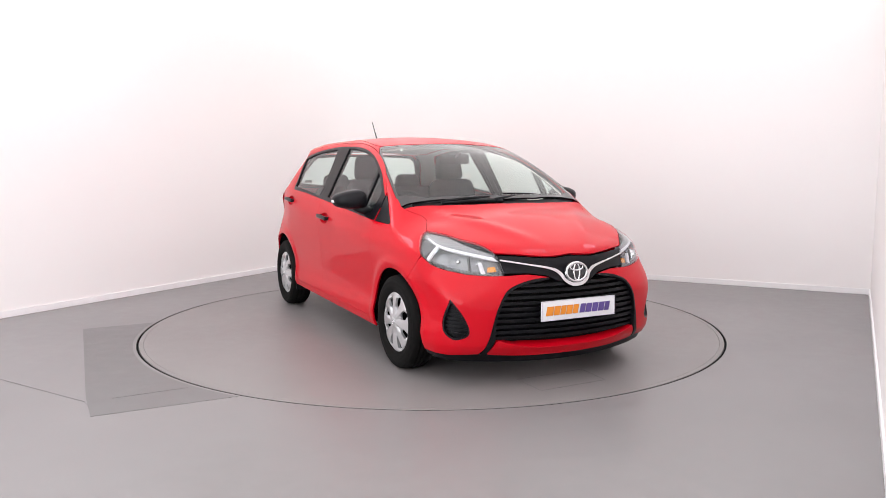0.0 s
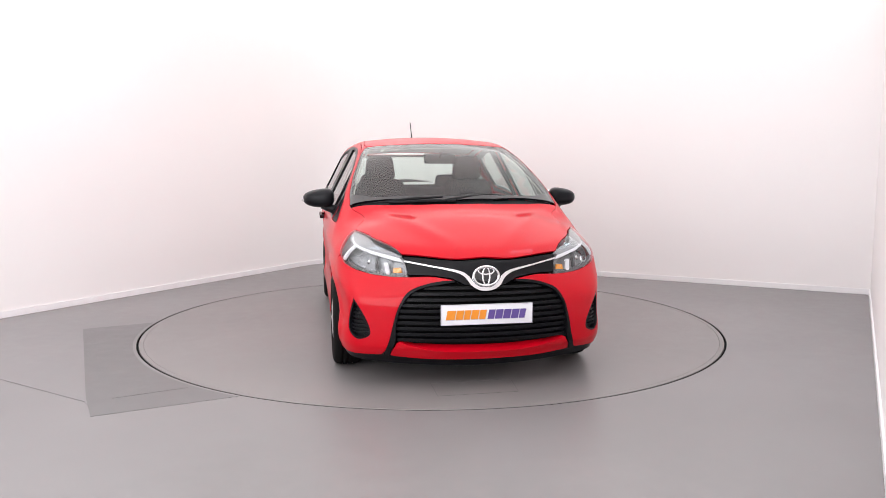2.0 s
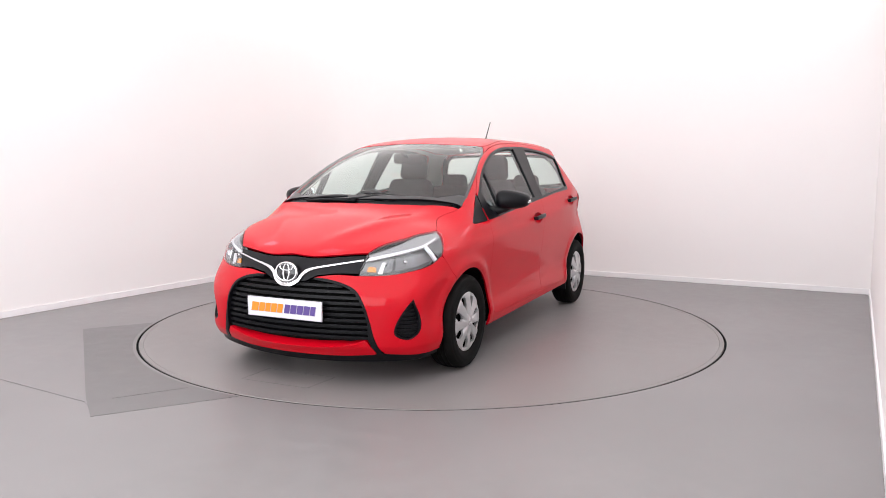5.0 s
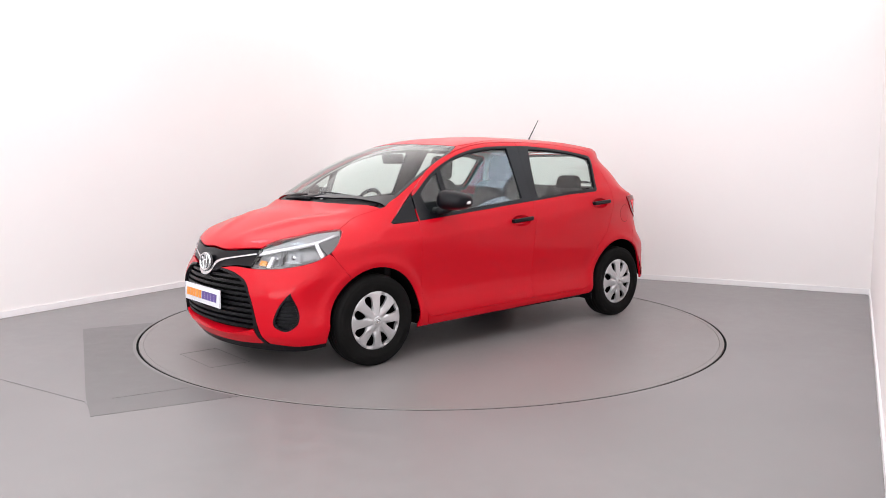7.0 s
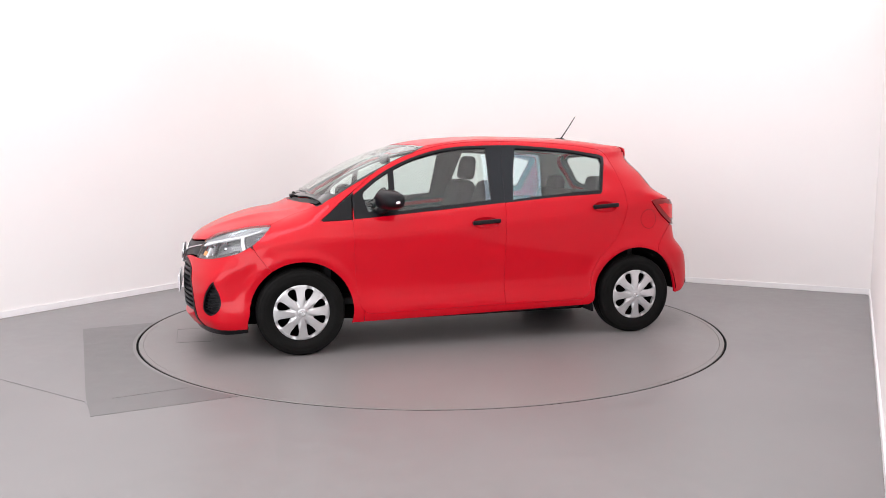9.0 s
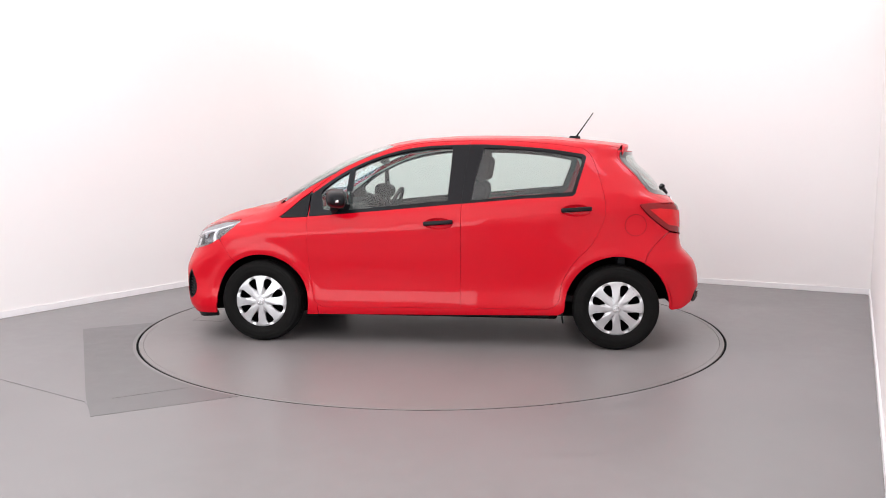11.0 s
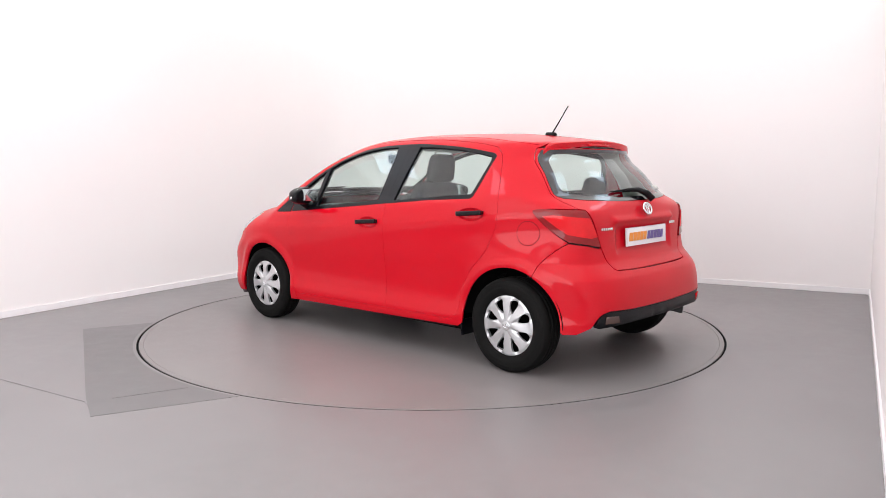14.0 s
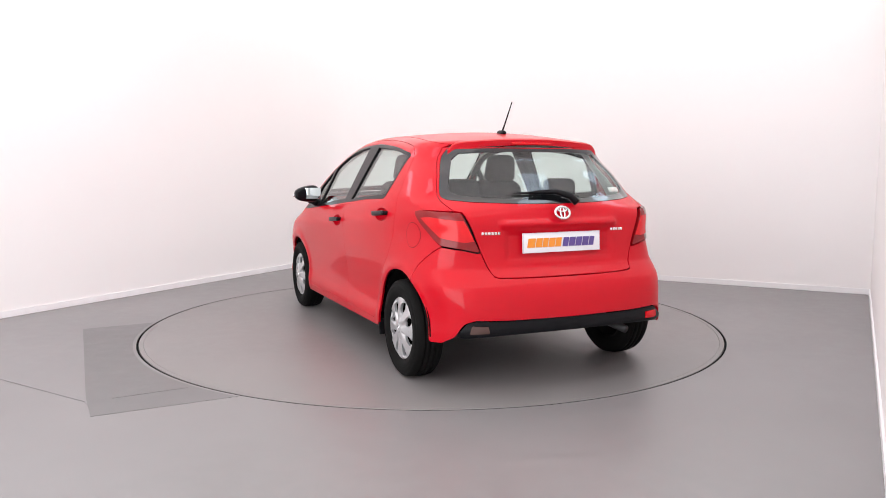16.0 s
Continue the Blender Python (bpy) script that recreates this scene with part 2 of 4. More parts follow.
def turntable():
    bm = bmesh.new()
    lathe(bm, [(0.005, 0.0), (1.0, 0.0), (2.190, 0.0), (2.1905, -0.003), (2.1905, -0.05)], 128)
    bmesh.ops.rotate(bm, verts=bm.verts, matrix=Matrix.Rotation(math.pi / 2, 3, "X"))
    base = new("turntable")
    ob = part("deck", bm, DISC, base, "grey painted round deck")
    for p in ob.data.polygons:
        p.use_smooth = False
    bm = bmesh.new()
    lathe(bm, [(2.1915, -0.05), (2.1915, -0.001), (2.193, 0.0005), (2.2215, 0.0005), (2.2235, -0.002), (2.2235, -0.05)], 128)
    bmesh.ops.rotate(bm, verts=bm.verts, matrix=Matrix.Rotation(math.pi / 2, 3, "X"))
    part("edge_ring", bm, DISC, base, "grey painted edge ring", smooth=False)
    # a faint inspection hatch and scuffs in the deck
    for (x0, y0), (x1, y1) in HATCH:
        bm = bmesh.new()
        box(bm, (math.hypot(x1 - x0, y1 - y0), 0.004, 0.0012), pose((x0 + x1) / 2, (y0 + y1) / 2, 0.0008, 0, 0, math.degrees(math.atan2(y1 - y0, x1 - x0))))
        part("hatch_edge", bm, PATCH, base, "faint edge of a floor hatch", smooth=False)
    return tagged(base, "round grey painted turntable set flush in floor", "turntable")


def floor_marks():
    """A darker repainted patch beside the turntable and hairline joints in the floor."""
    ring_pts = [(2.262 * math.cos(radians(a)), 2.262 * math.sin(radians(a))) for a in range(181, 243, 3)]
    pts = [(-2.715, -0.25), (-2.262, -0.01), *ring_pts, (-1.066, -1.985), (-1.732, -2.317), (-1.896, -2.007)]
    bm = bmesh.new()
    f = bm.faces.new([bm.verts.new((x, y, 0.0005)) for x, y in pts])
    r = bmesh.ops.extrude_face_region(bm, geom=[f])
    bmesh.ops.translate(bm, vec=(0, 0, 0.0012), verts=[v for v in r["geom"] if isinstance(v, bmesh.types.BMVert)])
    bmesh.ops.recalc_face_normals(bm, faces=bm.faces)
    tagged(mesh_object("floor_patch", bm, PATCH, smooth=False), "darker grey repainted patch of floor", "floor", kind="structure")
    for (x0, y0), (x1, y1) in (((-2.57, -1.638), (-1.87, -2.077)), ((-1.75, -2.02), (-1.40, -1.82))):
        d = math.hypot(x1 - x0, y1 - y0)
        bm = bmesh.new()
        box(bm, (d, 0.003, 0.0012), pose((x0 + x1) / 2, (y0 + y1) / 2, 0.0024, 0, 0, math.degrees(math.atan2(y1 - y0, x1 - x0))))
        tagged(mesh_object("floor_hairline", bm, PATCH, smooth=False), "hairline crack in the grey floor", "floor", kind="structure")


def ceiling_light(x, y, turn):
    """Flat square lamp on the ceiling: frame and glowing diffuser."""
    base = new("ceiling_light")
    base.matrix_basis = pose(x, y, CEIL, 0, 0, turn)
    bm = bmesh.new()
    for sx, sy, px, py in ((0.64, 0.02, 0, 0.31), (0.64, 0.02, 0, -0.31), (0.02, 0.60, 0.31, 0), (0.02, 0.60, -0.31, 0)):
        box(bm, (sx, sy, 0.03), pose(px, py, -0.018))
    part("frame", bm, SKIRTING, base, smooth=False)
    bm = bmesh.new()
    box(bm, (0.595, 0.595, 0.012), pose(0, 0, -0.012))
    part("diffuser", bm, PANEL_GLOW, base, "glowing white diffuser", smooth=False)
    tagged(base, "square white ceiling lamp panel with glowing diffuser", "ceiling light", "studio ceiling lamps")


# ---- body shape ----
def spline(*keys):
    """A smooth curve through (place, value) keys."""
    xs, ys = np.array([k[0] for k in keys], float), np.array([k[1] for k in keys], float)
    if xs[0] > xs[-1]:
        xs, ys = xs[::-1], ys[::-1]
    d = np.diff(ys) / np.diff(xs)
    m = np.concatenate([[d[0]], np.where(d[:-1] * d[1:] > 0, 2 * d[:-1] * d[1:] / np.where(np.abs(d[:-1] + d[1:]) < 1e-9, 1, d[:-1] + d[1:]), 0), [d[-1]]])

    def at(x):
        x = np.clip(x, xs[0], xs[-1])
        i = np.clip(np.searchsorted(xs, x) - 1, 0, len(xs) - 2)
        h = xs[i + 1] - xs[i]
        t = (x - xs[i]) / h
        return (1 + 2 * t) * (1 - t) ** 2 * ys[i] + t * (1 - t) ** 2 * h * m[i] + t * t * (3 - 2 * t) * ys[i + 1] + t * t * (t - 1) * h * m[i + 1]
    return at


def ease(a, b, x):
    t = np.clip((x - a) / (b - a), 0, 1)
    return t * t * (3 - 2 * t)


def smax(a, b, k):
    h = np.maximum(k - np.abs(a - b), 0) / k
    return np.maximum(a, b) + h * h * k * 0.25


WIDTH = spline((0.10, 0.78), (0.20, 0.813), (0.25, 0.828), (0.29, 0.829), (0.33, 0.824), (0.385, 0.815), (0.44, 0.8125), (0.52, 0.818), (0.64, 0.833), (0.76, 0.845), (0.835, 0.851), (0.855, 0.850), (0.885, 0.843), (0.95, 0.828), (0.99, 0.811), (1.03, 0.788), (1.2, 0.70), (1.42, 0.585), (1.7, 0.43))
TAPER = spline((-2.0, 0.22), (-1.6, 0.10), (-1.35, 0.055), (-1.0, 0.012), (-0.6, 0.0), (0.8, 0.0), (1.2, 0.022), (1.44, 0.05), (1.7, 0.10), (2.1, 0.2))
PLAN = spline((-2.0, 0.16), (-1.6, 0.035), (-1.4, 0.008), (-1.0, 0.0), (1.0, 0.0), (1.4, 0.004), (1.6, 0.025), (1.8, 0.07), (2.1, 0.18))
TOP = spline((2.1, 0.62), (2.0, 0.725), (1.9, 0.79), (1.7, 0.877), (1.5, 0.945), (1.33, 0.985), (1.25, 1.021), (1.13, 1.108), (0.87, 1.264), (0.65, 1.365), (0.42, 1.433), (0.17, 1.474), (-0.28, 1.496), (-0.75, 1.490), (-1.1, 1.462), (-1.35, 1.432), (-1.6, 1.385), (-2.0, 1.33))
CROWN = spline((2.1, 0.12), (1.6, 0.15), (1.35, 0.17), (1.1, 0.23), (0.8, 0.22), (0.4, 0.18), (0.0, 0.13), (-1.0, 0.13), (-1.5, 0.16), (-2.0, 0.2))
NOSE = spline((0.10, 1.93), (0.18, 1.975), (0.25, 2.02), (0.35, 2.03), (0.46, 2.032), (0.56, 2.018), (0.65, 1.992), (0.75, 1.955), (0.85, 1.90), (1.2, 1.7))
TAIL = spline((0.10, 1.76), (0.2, 1.82), (0.3, 1.868), (0.4, 1.885), (0.5, 1.876), (0.59, 1.85), (0.65, 1.80), (0.70, 1.757), (0.8, 1.737), (0.93, 1.728), (1.02, 1.70), (1.08, 1.655), (1.2, 1.56), (1.345, 1.43), (1.38, 1.43), (1.45, 1.45))


def body(p):
    """How far points lie outside the painted skin; negative inside."""
    x, y, z = p[:, 0], p[:, 1], p[:, 2]
    ya = np.abs(y)
    zr = z + 0.09 * x * ease(0.5, 0.95, z)
    w = WIDTH(zr) - TAPER(x) * ease(0.58, 0.9, z) - PLAN(x)
    for ax in (1.255, -1.255):
        r = np.hypot(x - ax, z - 0.29)
        w = w + 0.012 * np.exp(-((r - 0.375) / 0.035) ** 2) * ease(0.2, 0.35, z)
    gs = ya - w
    ridge = 0.58 - 0.62 * np.clip(x - 1.2, 0, 0.75)
    gt = z - (TOP(x) - CROWN(x) * y * y + 0.012 * np.exp(-((ya - ridge) / 0.07) ** 2) * ease(1.12, 1.35, x) * ease(1.95, 1.7, x))
    m = smax(gs, gt, 0.07 + 0.07 * ease(0.9, 1.5, x))
    yy = np.minimum(ya * 0.845 / np.maximum(WIDTH(zr), 0.4), 1.1)
    gf = x - (NOSE(z) - (0.35 + 0.12 * ease(0.5, 0.68, z)) * y * y - 1.0 * ya ** 12)
    gr = -x - (TAIL(z) - 0.09 * yy * yy - 1.15 * yy ** 9 - 0.25 * ease(0.98, 1.1, z) * y * y)
    m = smax(m, gf, 0.05)
    return smax(m, gr, 0.07)


def slope(p):
    e = 0.003
    g = np.stack([body(p + np.eye(3)[i] * e) - body(p - np.eye(3)[i] * e) for i in range(3)], 1)
    return g / np.maximum(np.linalg.norm(g, axis=1, keepdims=True), 1e-9)


FRONT_AXIS, REAR_AXIS, WRAP = 1.0, -0.9, 0.95


def rays(view, uv):
    """Starts and ways of the rays that carry a drawing in this view on to the skin."""
    u, v = uv[:, 0], uv[:, 1]
    o, z = np.ones_like(u), np.zeros_like(u)
    if view == "side":
        return np.stack([u, 1.3 * o, v], 1), np.stack([z, -o, z], 1), 1.25
    if view == "top":
        return np.stack([u, v, 2 * o], 1), np.stack([z, z, -o], 1), 1.5
    if view == "front":
        return np.stack([2.6 * o, u, v], 1), np.stack([-o, z, z], 1), 2.0
    if view == "back":
        return np.stack([-2.6 * o, u, v], 1), np.stack([o, z, z], 1), 2.0
    ax, s = (FRONT_AXIS, 1) if view == "nose" else (REAR_AXIS, -1)
    c, n = np.cos(u / WRAP), np.sin(u / WRAP)
    return np.stack([ax + s * 1.6 * c, 1.6 * n, v], 1), np.stack([-s * c, -n, z], 1), 1.5


def cast(view, uv):
    uv = np.asarray(uv, float)
    o, d, far = rays(view, uv)
    n = 80
    lo, hi, done = np.zeros(len(uv)), np.full(len(uv), far), np.zeros(len(uv), bool)
    for k in range(1, n + 1):
        s = far * k / n
        inside = (body(o + d * s) < 0) & ~done
        hi[inside], lo[inside] = s, far * (k - 1) / n
        done |= inside
    for _ in range(22):
        mid = (lo + hi) / 2
        q = body(o + d * mid[:, None]) < 0
        hi, lo = np.where(q, mid, hi), np.where(q, lo, mid)
    return o + d * hi[:, None]


def to_view(view, p):
    p = np.asarray(p, float)
    if view == "side":
        return p[:, [0, 2]]
    if view == "top":
        return p[:, [0, 1]]
    if view in ("front", "back"):
        return p[:, [1, 2]]
    ax, s = (FRONT_AXIS, 1) if view == "nose" else (REAR_AXIS, -1)
    return np.stack([np.arctan2(p[:, 1], s * (p[:, 0] - ax)) * WRAP, p[:, 2]], 1)


def redraw(src, dst, pts):
    """Drawing points of one view as another view sees them on the skin."""
    return [tuple(q) for q in to_view(dst, cast(src, pts))]


def bend(*pts, n=6):
    """A smooth line through points (both ends kept)."""
    p = [np.array(q, float) for q in pts]
    p = [2 * p[0] - p[1], *p, 2 * p[-1] - p[-2]]
    out = []
    for i in range(1, len(p) - 2):
        a, b, c, d = p[i - 1:i + 3]
        for k in range(n):
            t = k / n
            out.append(tuple(0.5 * (2 * b + (c - a) * t + (2 * a - 5 * b + 4 * c - d) * t * t + (3 * b - a - 3 * c + d) * t ** 3)))
    out.append(tuple(p[-2]))
    return out


def flip(pts):
    return [(-u, v) for u, v in pts][::-1]


def both(pts):
    """A half outline from the middle line outwards and back, closed by its mirror image."""
    return list(pts) + flip(pts)


def dense(poly, step):
    out = []
    for a, b in zip(poly, poly[1:] + poly[:1]):
        a, b = np.array(a), np.array(b)
        d = np.linalg.norm(b - a)
        if d < 1e-5:
            continue
        n = max(1, int(np.ceil(d / step)))
        out += [a + (b - a) * k / n for k in range(n)]
    return np.array(out)


def inset(poly, g):
    """Move a closed outline inwards (g above 0) along its edges' normals."""
    area = 0.5 * np.sum(poly[:, 0] * np.roll(poly[:, 1], -1) - poly[:, 1] * np.roll(poly[:, 0], -1))
    if area < 0:
        poly = poly[::-1]
    d0, d1 = poly - np.roll(poly, 1, 0), np.roll(poly, -1, 0) - poly
    n = lambda d: np.stack([-d[:, 1], d[:, 0]], 1) / np.maximum(np.linalg.norm(d, axis=1, keepdims=True), 1e-9)
    m = n(d0) + n(d1)
    m /= np.maximum(np.sum(m * m, 1, keepdims=True) / 2, 0.5)
    return poly + m * g


def within(poly, pts):
    x, y = pts[:, 0], pts[:, 1]
    r = np.zeros(len(pts), bool)
    a, b = poly, np.roll(poly, -1, 0)
    for (x0, y0), (x1, y1) in zip(a, b):
        if y0 == y1:
            continue
        c = ((y0 > y) != (y1 > y)) & (x < (x1 - x0) * (y - y0) / (y1 - y0) + x0)
        r ^= c
    return r


def sheet(view, outline, holes=(), step=0.035, gap=0.0025):
    """Triangles of an outline with holes; the loops come first."""
    from mathutils.geometry import delaunay_2d_cdt
    loops = [inset(dense(list(outline), step * 0.6), gap)] + [inset(dense(list(h), step * 0.6), -gap) for h in holes]
    edges, verts = [], []
    for l in loops:
        k = len(verts)
        edges += [(k + i, k + (i + 1) % len(l)) for i in range(len(l))]
        verts += [tuple(p) for p in l]
    ring = np.array(verts)
    lo, hi = loops[0].min(0), loops[0].max(0)
    gx, gy = np.meshgrid(np.arange(lo[0], hi[0], step), np.arange(lo[1], hi[1], step * 0.87))
    gx = gx + (np.arange(gx.shape[0])[:, None] % 2) * step * 0.5
    g = np.stack([gx.ravel(), gy.ravel()], 1)
    keep = within(loops[0], g)
    for h in loops[1:]:
        keep &= ~within(h, g)
    g = g[keep]
    if len(g):
        near = np.concatenate([np.min(np.linalg.norm(ring[None] - c[:, None], axis=2), axis=1) for c in np.array_split(g, max(1, len(g) // 400))])
        g = g[near > step * 0.45]
    pts, _, tris, *_ = delaunay_2d_cdt([Vector(p) for p in verts] + [Vector(p) for p in g], edges, [], 0, 1e-6)
    pts = np.array([tuple(p) for p in pts])
    tris = np.array([t for t in tris if len(t) == 3])
    c = pts[tris].mean(1)
    keep = within(loops[0], c)
    for h in loops[1:]:
        keep &= ~within(h, c)
    e1, e2 = pts[tris[:, 1]] - pts[tris[:, 0]], pts[tris[:, 2]] - pts[tris[:, 0]]
    keep &= np.abs(e1[:, 0] * e2[:, 1] - e1[:, 1] * e2[:, 0]) > 2e-8
    return pts, tris[keep]


def panel(name, view, outline, material, parent, holes=(), label="", step=0.035, gap=0.0016, lift=0.0, depth=0.014, mirror=False, bulge=None):
    """One piece of the car's skin: drawn in a view, laid on the body, with its edge turned in."""
    uv, tris = sheet(view, outline, holes, step, gap)
    p = cast(view, uv)
    n = slope(p)
    p = p + n * lift
    if bulge:
        p = p + n * bulge(uv)[:, None]
    t = p[tris]
    fn = np.cross(t[:, 1] - t[:, 0], t[:, 2] - t[:, 0])
    back = np.sum(fn * n[tris].mean(1), 1) < 0
    tris[back] = tris[back][:, ::-1]
    count = {}
    for f in tris:
        for a, b in ((f[0], f[1]), (f[1], f[2]), (f[2], f[0])):
            count[(a, b)] = 1
    rim = [e for e in count if (e[1], e[0]) not in count]
    if bulge:
        t = p[tris]
        fn = np.cross(t[:, 1] - t[:, 0], t[:, 2] - t[:, 0])
        n = np.zeros_like(p)
        for k in range(3):
            np.add.at(n, tris[:, k], fn)
        n /= np.maximum(np.linalg.norm(n, axis=1, keepdims=True), 1e-12)
    verts, normals, faces = list(p), list(n), [tuple(f) for f in tris]
    idx, mean = {}, {}
    for a, b in rim:
        d = p[b] - p[a]
        o = np.cross(d, n[a])
        o = o / max(np.linalg.norm(o), 1e-9)
        mean[a] = mean.get(a, 0) + o
        mean[b] = mean.get(b, 0) + o
    for a in mean:
        o = mean[a] / max(np.linalg.norm(mean[a]), 1e-9)
        idx[a] = len(verts)
        e = 0.3 * min(0.003, depth)
        verts += [p[a] + o * e - n[a] * e, p[a] + o * e - n[a] * depth]
        normals += [o, o]
    for a, b in rim:
        i, j = idx[a], idx[b]
        faces += [(a, i, j, b), (i, i + 1, j + 1, j)]
    verts, normals = np.array(verts), np.array(normals)
    made = pydata(name, verts, faces, material, parent, label, normals)
    if not mirror:
        return made
    s = np.array([1, -1, 1])
    other = mirror if isinstance(mirror, bpy.types.Object) else parent
    return made, pydata(name, verts * s, [f[::-1] for f in faces], material, other, label, normals * s)


# ---- the car ----
def arc(cx, cz, r, a0, a1, n=18):
    return [(cx + r * math.cos(radians(a0 + (a1 - a0) * i / n)), cz + r * math.sin(radians(a0 + (a1 - a0) * i / n))) for i in range(n + 1)]


FRONT_ARCH, REAR_ARCH = (1.248, 0.290, 0.342), (-1.262, 0.295, 0.355)
DOOR_TOP = bend((0.885, 1.090), (0.70, 1.228), (0.50, 1.325), (0.28, 1.395), (0.05, 1.430), (-0.238, 1.441))
B_SEAM = bend((-0.238, 1.441), (-0.205, 1.20), (-0.190, 1.0), (-0.186, 0.6), (-0.190, 0.275))
FRONT_SEAM = bend((0.80, 0.262), (0.858, 0.315), (0.888, 0.48), (0.902, 0.72), (0.905, 0.90))
REAR_TOP = bend((-0.238, 1.441), (-0.55, 1.435), (-0.85, 1.410), (-1.025, 1.383))
REAR_SEAM = bend((-1.025, 1.383), (-1.075, 1.335), (-1.112, 1.24), (-1.150, 1.10), (-1.168, 0.98), (-1.150, 0.87), (-1.075, 0.725), (-0.960, 0.60), (-0.885, 0.46), (-0.862, 0.33), (-0.80, 0.277))
WS_EDGE = bend((1.095, 1.003), (0.85, 1.148), (0.60, 1.275), (0.33, 1.403))
ROOF_EDGE = bend((0.33, 1.403), (0.0, 1.450), (-0.3, 1.461), (-0.8, 1.447), (-1.15, 1.410), (-1.29, 1.388))
HOOD_SIDE = bend((1.435, 0.872), (1.28, 0.935), (1.13, 0.988))


def lamp_edge():
    """The line where bonnet and headlamp meet, as seen from above."""
    outer = redraw("side", "top", bend((1.435, 0.872), (1.50, 0.868), (1.58, 0.858), (1.66, 0.840)))
    inner = redraw("front", "top", [(0.455, 0.765)])[0]
    return [*outer, *[(outer[-1][0] + (inner[0] - outer[-1][0]) * k / 6, outer[-1][1] + (inner[1] - outer[-1][1]) * k / 6) for k in range(1, 7)]]


def car_panels(car):
    # roof, bonnet, windscreen
    roof_side = redraw("side", "top", ROOF_EDGE)
    roof = [(0.445, 0.0), (0.425, 0.25), *roof_side, (-1.325, 0.35), (-1.335, 0.0)]
    roof_full = roof + [(u, -v) for u, v in roof[::-1]]
    panel("roof", "top", roof_full, RED, car, step=0.05, label="red painted roof panel")
    panel("headliner", "top", roof_full, HEADLINER, car, step=0.08, lift=-0.035, depth=0.004, label="pale grey fabric headliner")
    ws_side = redraw("side", "top", WS_EDGE)
    ws = [(1.215, 0.0), (1.195, 0.25), (1.145, 0.48), *ws_side, (0.425, 0.25), (0.445, 0.0)]
    ws_full = ws + [(u, -v) for u, v in ws[::-1]]
    inner_ws = [(1.185, 0.0), (1.160, 0.3), (1.105, 0.535), *[(u - 0.008, v - 0.018) for u, v in ws_side[2:-1]], (0.445, 0.25), (0.465, 0.0)]
    inner_full = inner_ws + [(u, -v) for u, v in inner_ws[::-1]]
    panel("windscreen_surround", "top", ws_full, GLOSSBLACK, car, holes=[inner_full], step=0.05, lift=-0.002, label="black edge band of the windscreen")
    glass_ob = panel("windscreen", "top", inner_full, SCREEN, car, gap=-0.002, step=0.06, lift=-0.003, depth=0.004, label="clear windscreen with a faint green tint")
    glass_ob.visible_shadow = False
    hood_side = redraw("side", "top", HOOD_SIDE)
    lamp_top = lamp_edge()
    hood_front = redraw("front", "top", bend((0.455, 0.765), (0.36, 0.760), (0.24, 0.748), (0.14, 0.742), (0.0, 0.752)))
    hood = [(1.262, 0.0), (1.245, 0.25), (1.20, 0.47), *hood_side[::-1], *lamp_top[1:], *hood_front[1:]]
    hood_full = hood + [(u, -v) for u, v in hood[::-1]]
    panel("bonnet", "top", hood_full, RED, car, step=0.04, label="red painted bonnet with raised edges")
    cowl = [(1.255, 0.0), (1.238, 0.25), (1.195, 0.465), (1.13, 0.63), (1.10, 0.635), (1.145, 0.485), (1.198, 0.25), (1.218, 0.0)]
    panel("cowl", "top", cowl + [(u, -v) for u, v in cowl[::-1]], BLACK, car, step=0.05, lift=-0.018, label="black plastic scuttle below the windscreen")
    # sides
    fa, ra = FRONT_ARCH, REAR_ARCH
    fender = [*HOOD_SIDE, (1.095, 1.003), (1.02, 1.045), (0.985, 1.012), *bend((0.99, 1.005), (1.06, 0.945), (1.115, 0.902)), (1.10, 0.893), (1.0, 0.897), (0.908, 0.903),
              *FRONT_SEAM[::-1][1:-3], (0.842, 0.268), (0.834, 0.206), (0.915, 0.205), *arc(fa[0], fa[1], fa[2], 195, 56, 20), *bend((1.4395, 0.5735), (1.506, 0.652), (1.556, 0.728)),
              *bend((1.56, 0.742), (1.50, 0.795), (1.435, 0.860))]
    panel("front_wing", "side", fender, RED, car, step=0.03, gap=0.0007, mirror=True, label="red painted front wing")
    panel("corner_trim", "side", [(0.908, 0.905), (1.0, 0.899), (1.10, 0.895), (1.112, 0.902), *bend((1.06, 0.943), (0.99, 1.003), (0.90, 1.072)), ], BLACK, car, lift=-0.001, mirror=True, label="black plastic corner trim by the mirror")
    tg = redraw("back", "side", TG_EDGE)
    frame = [(1.02, 1.048), (1.09, 1.006), *WS_EDGE[1:], *ROOF_EDGE[1:], *tg, (-1.50, 1.012), (-1.402, 1.002), *bend((-1.405, 0.985), (-1.47, 0.917), (-1.56, 0.847), (-1.61, 0.814)),
             *bend((-1.603, 0.81), (-1.535, 0.755), (-1.465, 0.680), (-1.434, 0.606)), *arc(ra[0], ra[1], ra[2], 118.5, 0, 20)[0:], (-0.90, 0.262), (-0.86, 0.236), (0.0, 0.220), (0.83, 0.206), (0.84, 0.268), (0.829, 0.2825),
             *[(x, z) for x, z in ((0.80, 0.262), (-0.19, 0.275), (-0.80, 0.277))], *REAR_SEAM[::-1][1:], *REAR_TOP[::-1][1:], *DOOR_TOP[::-1][1:], (0.99, 1.008)]
    panel("side_frame", "side", frame, RED, car, step=0.035, mirror=True, label="red painted pillars, sill and rear wing")
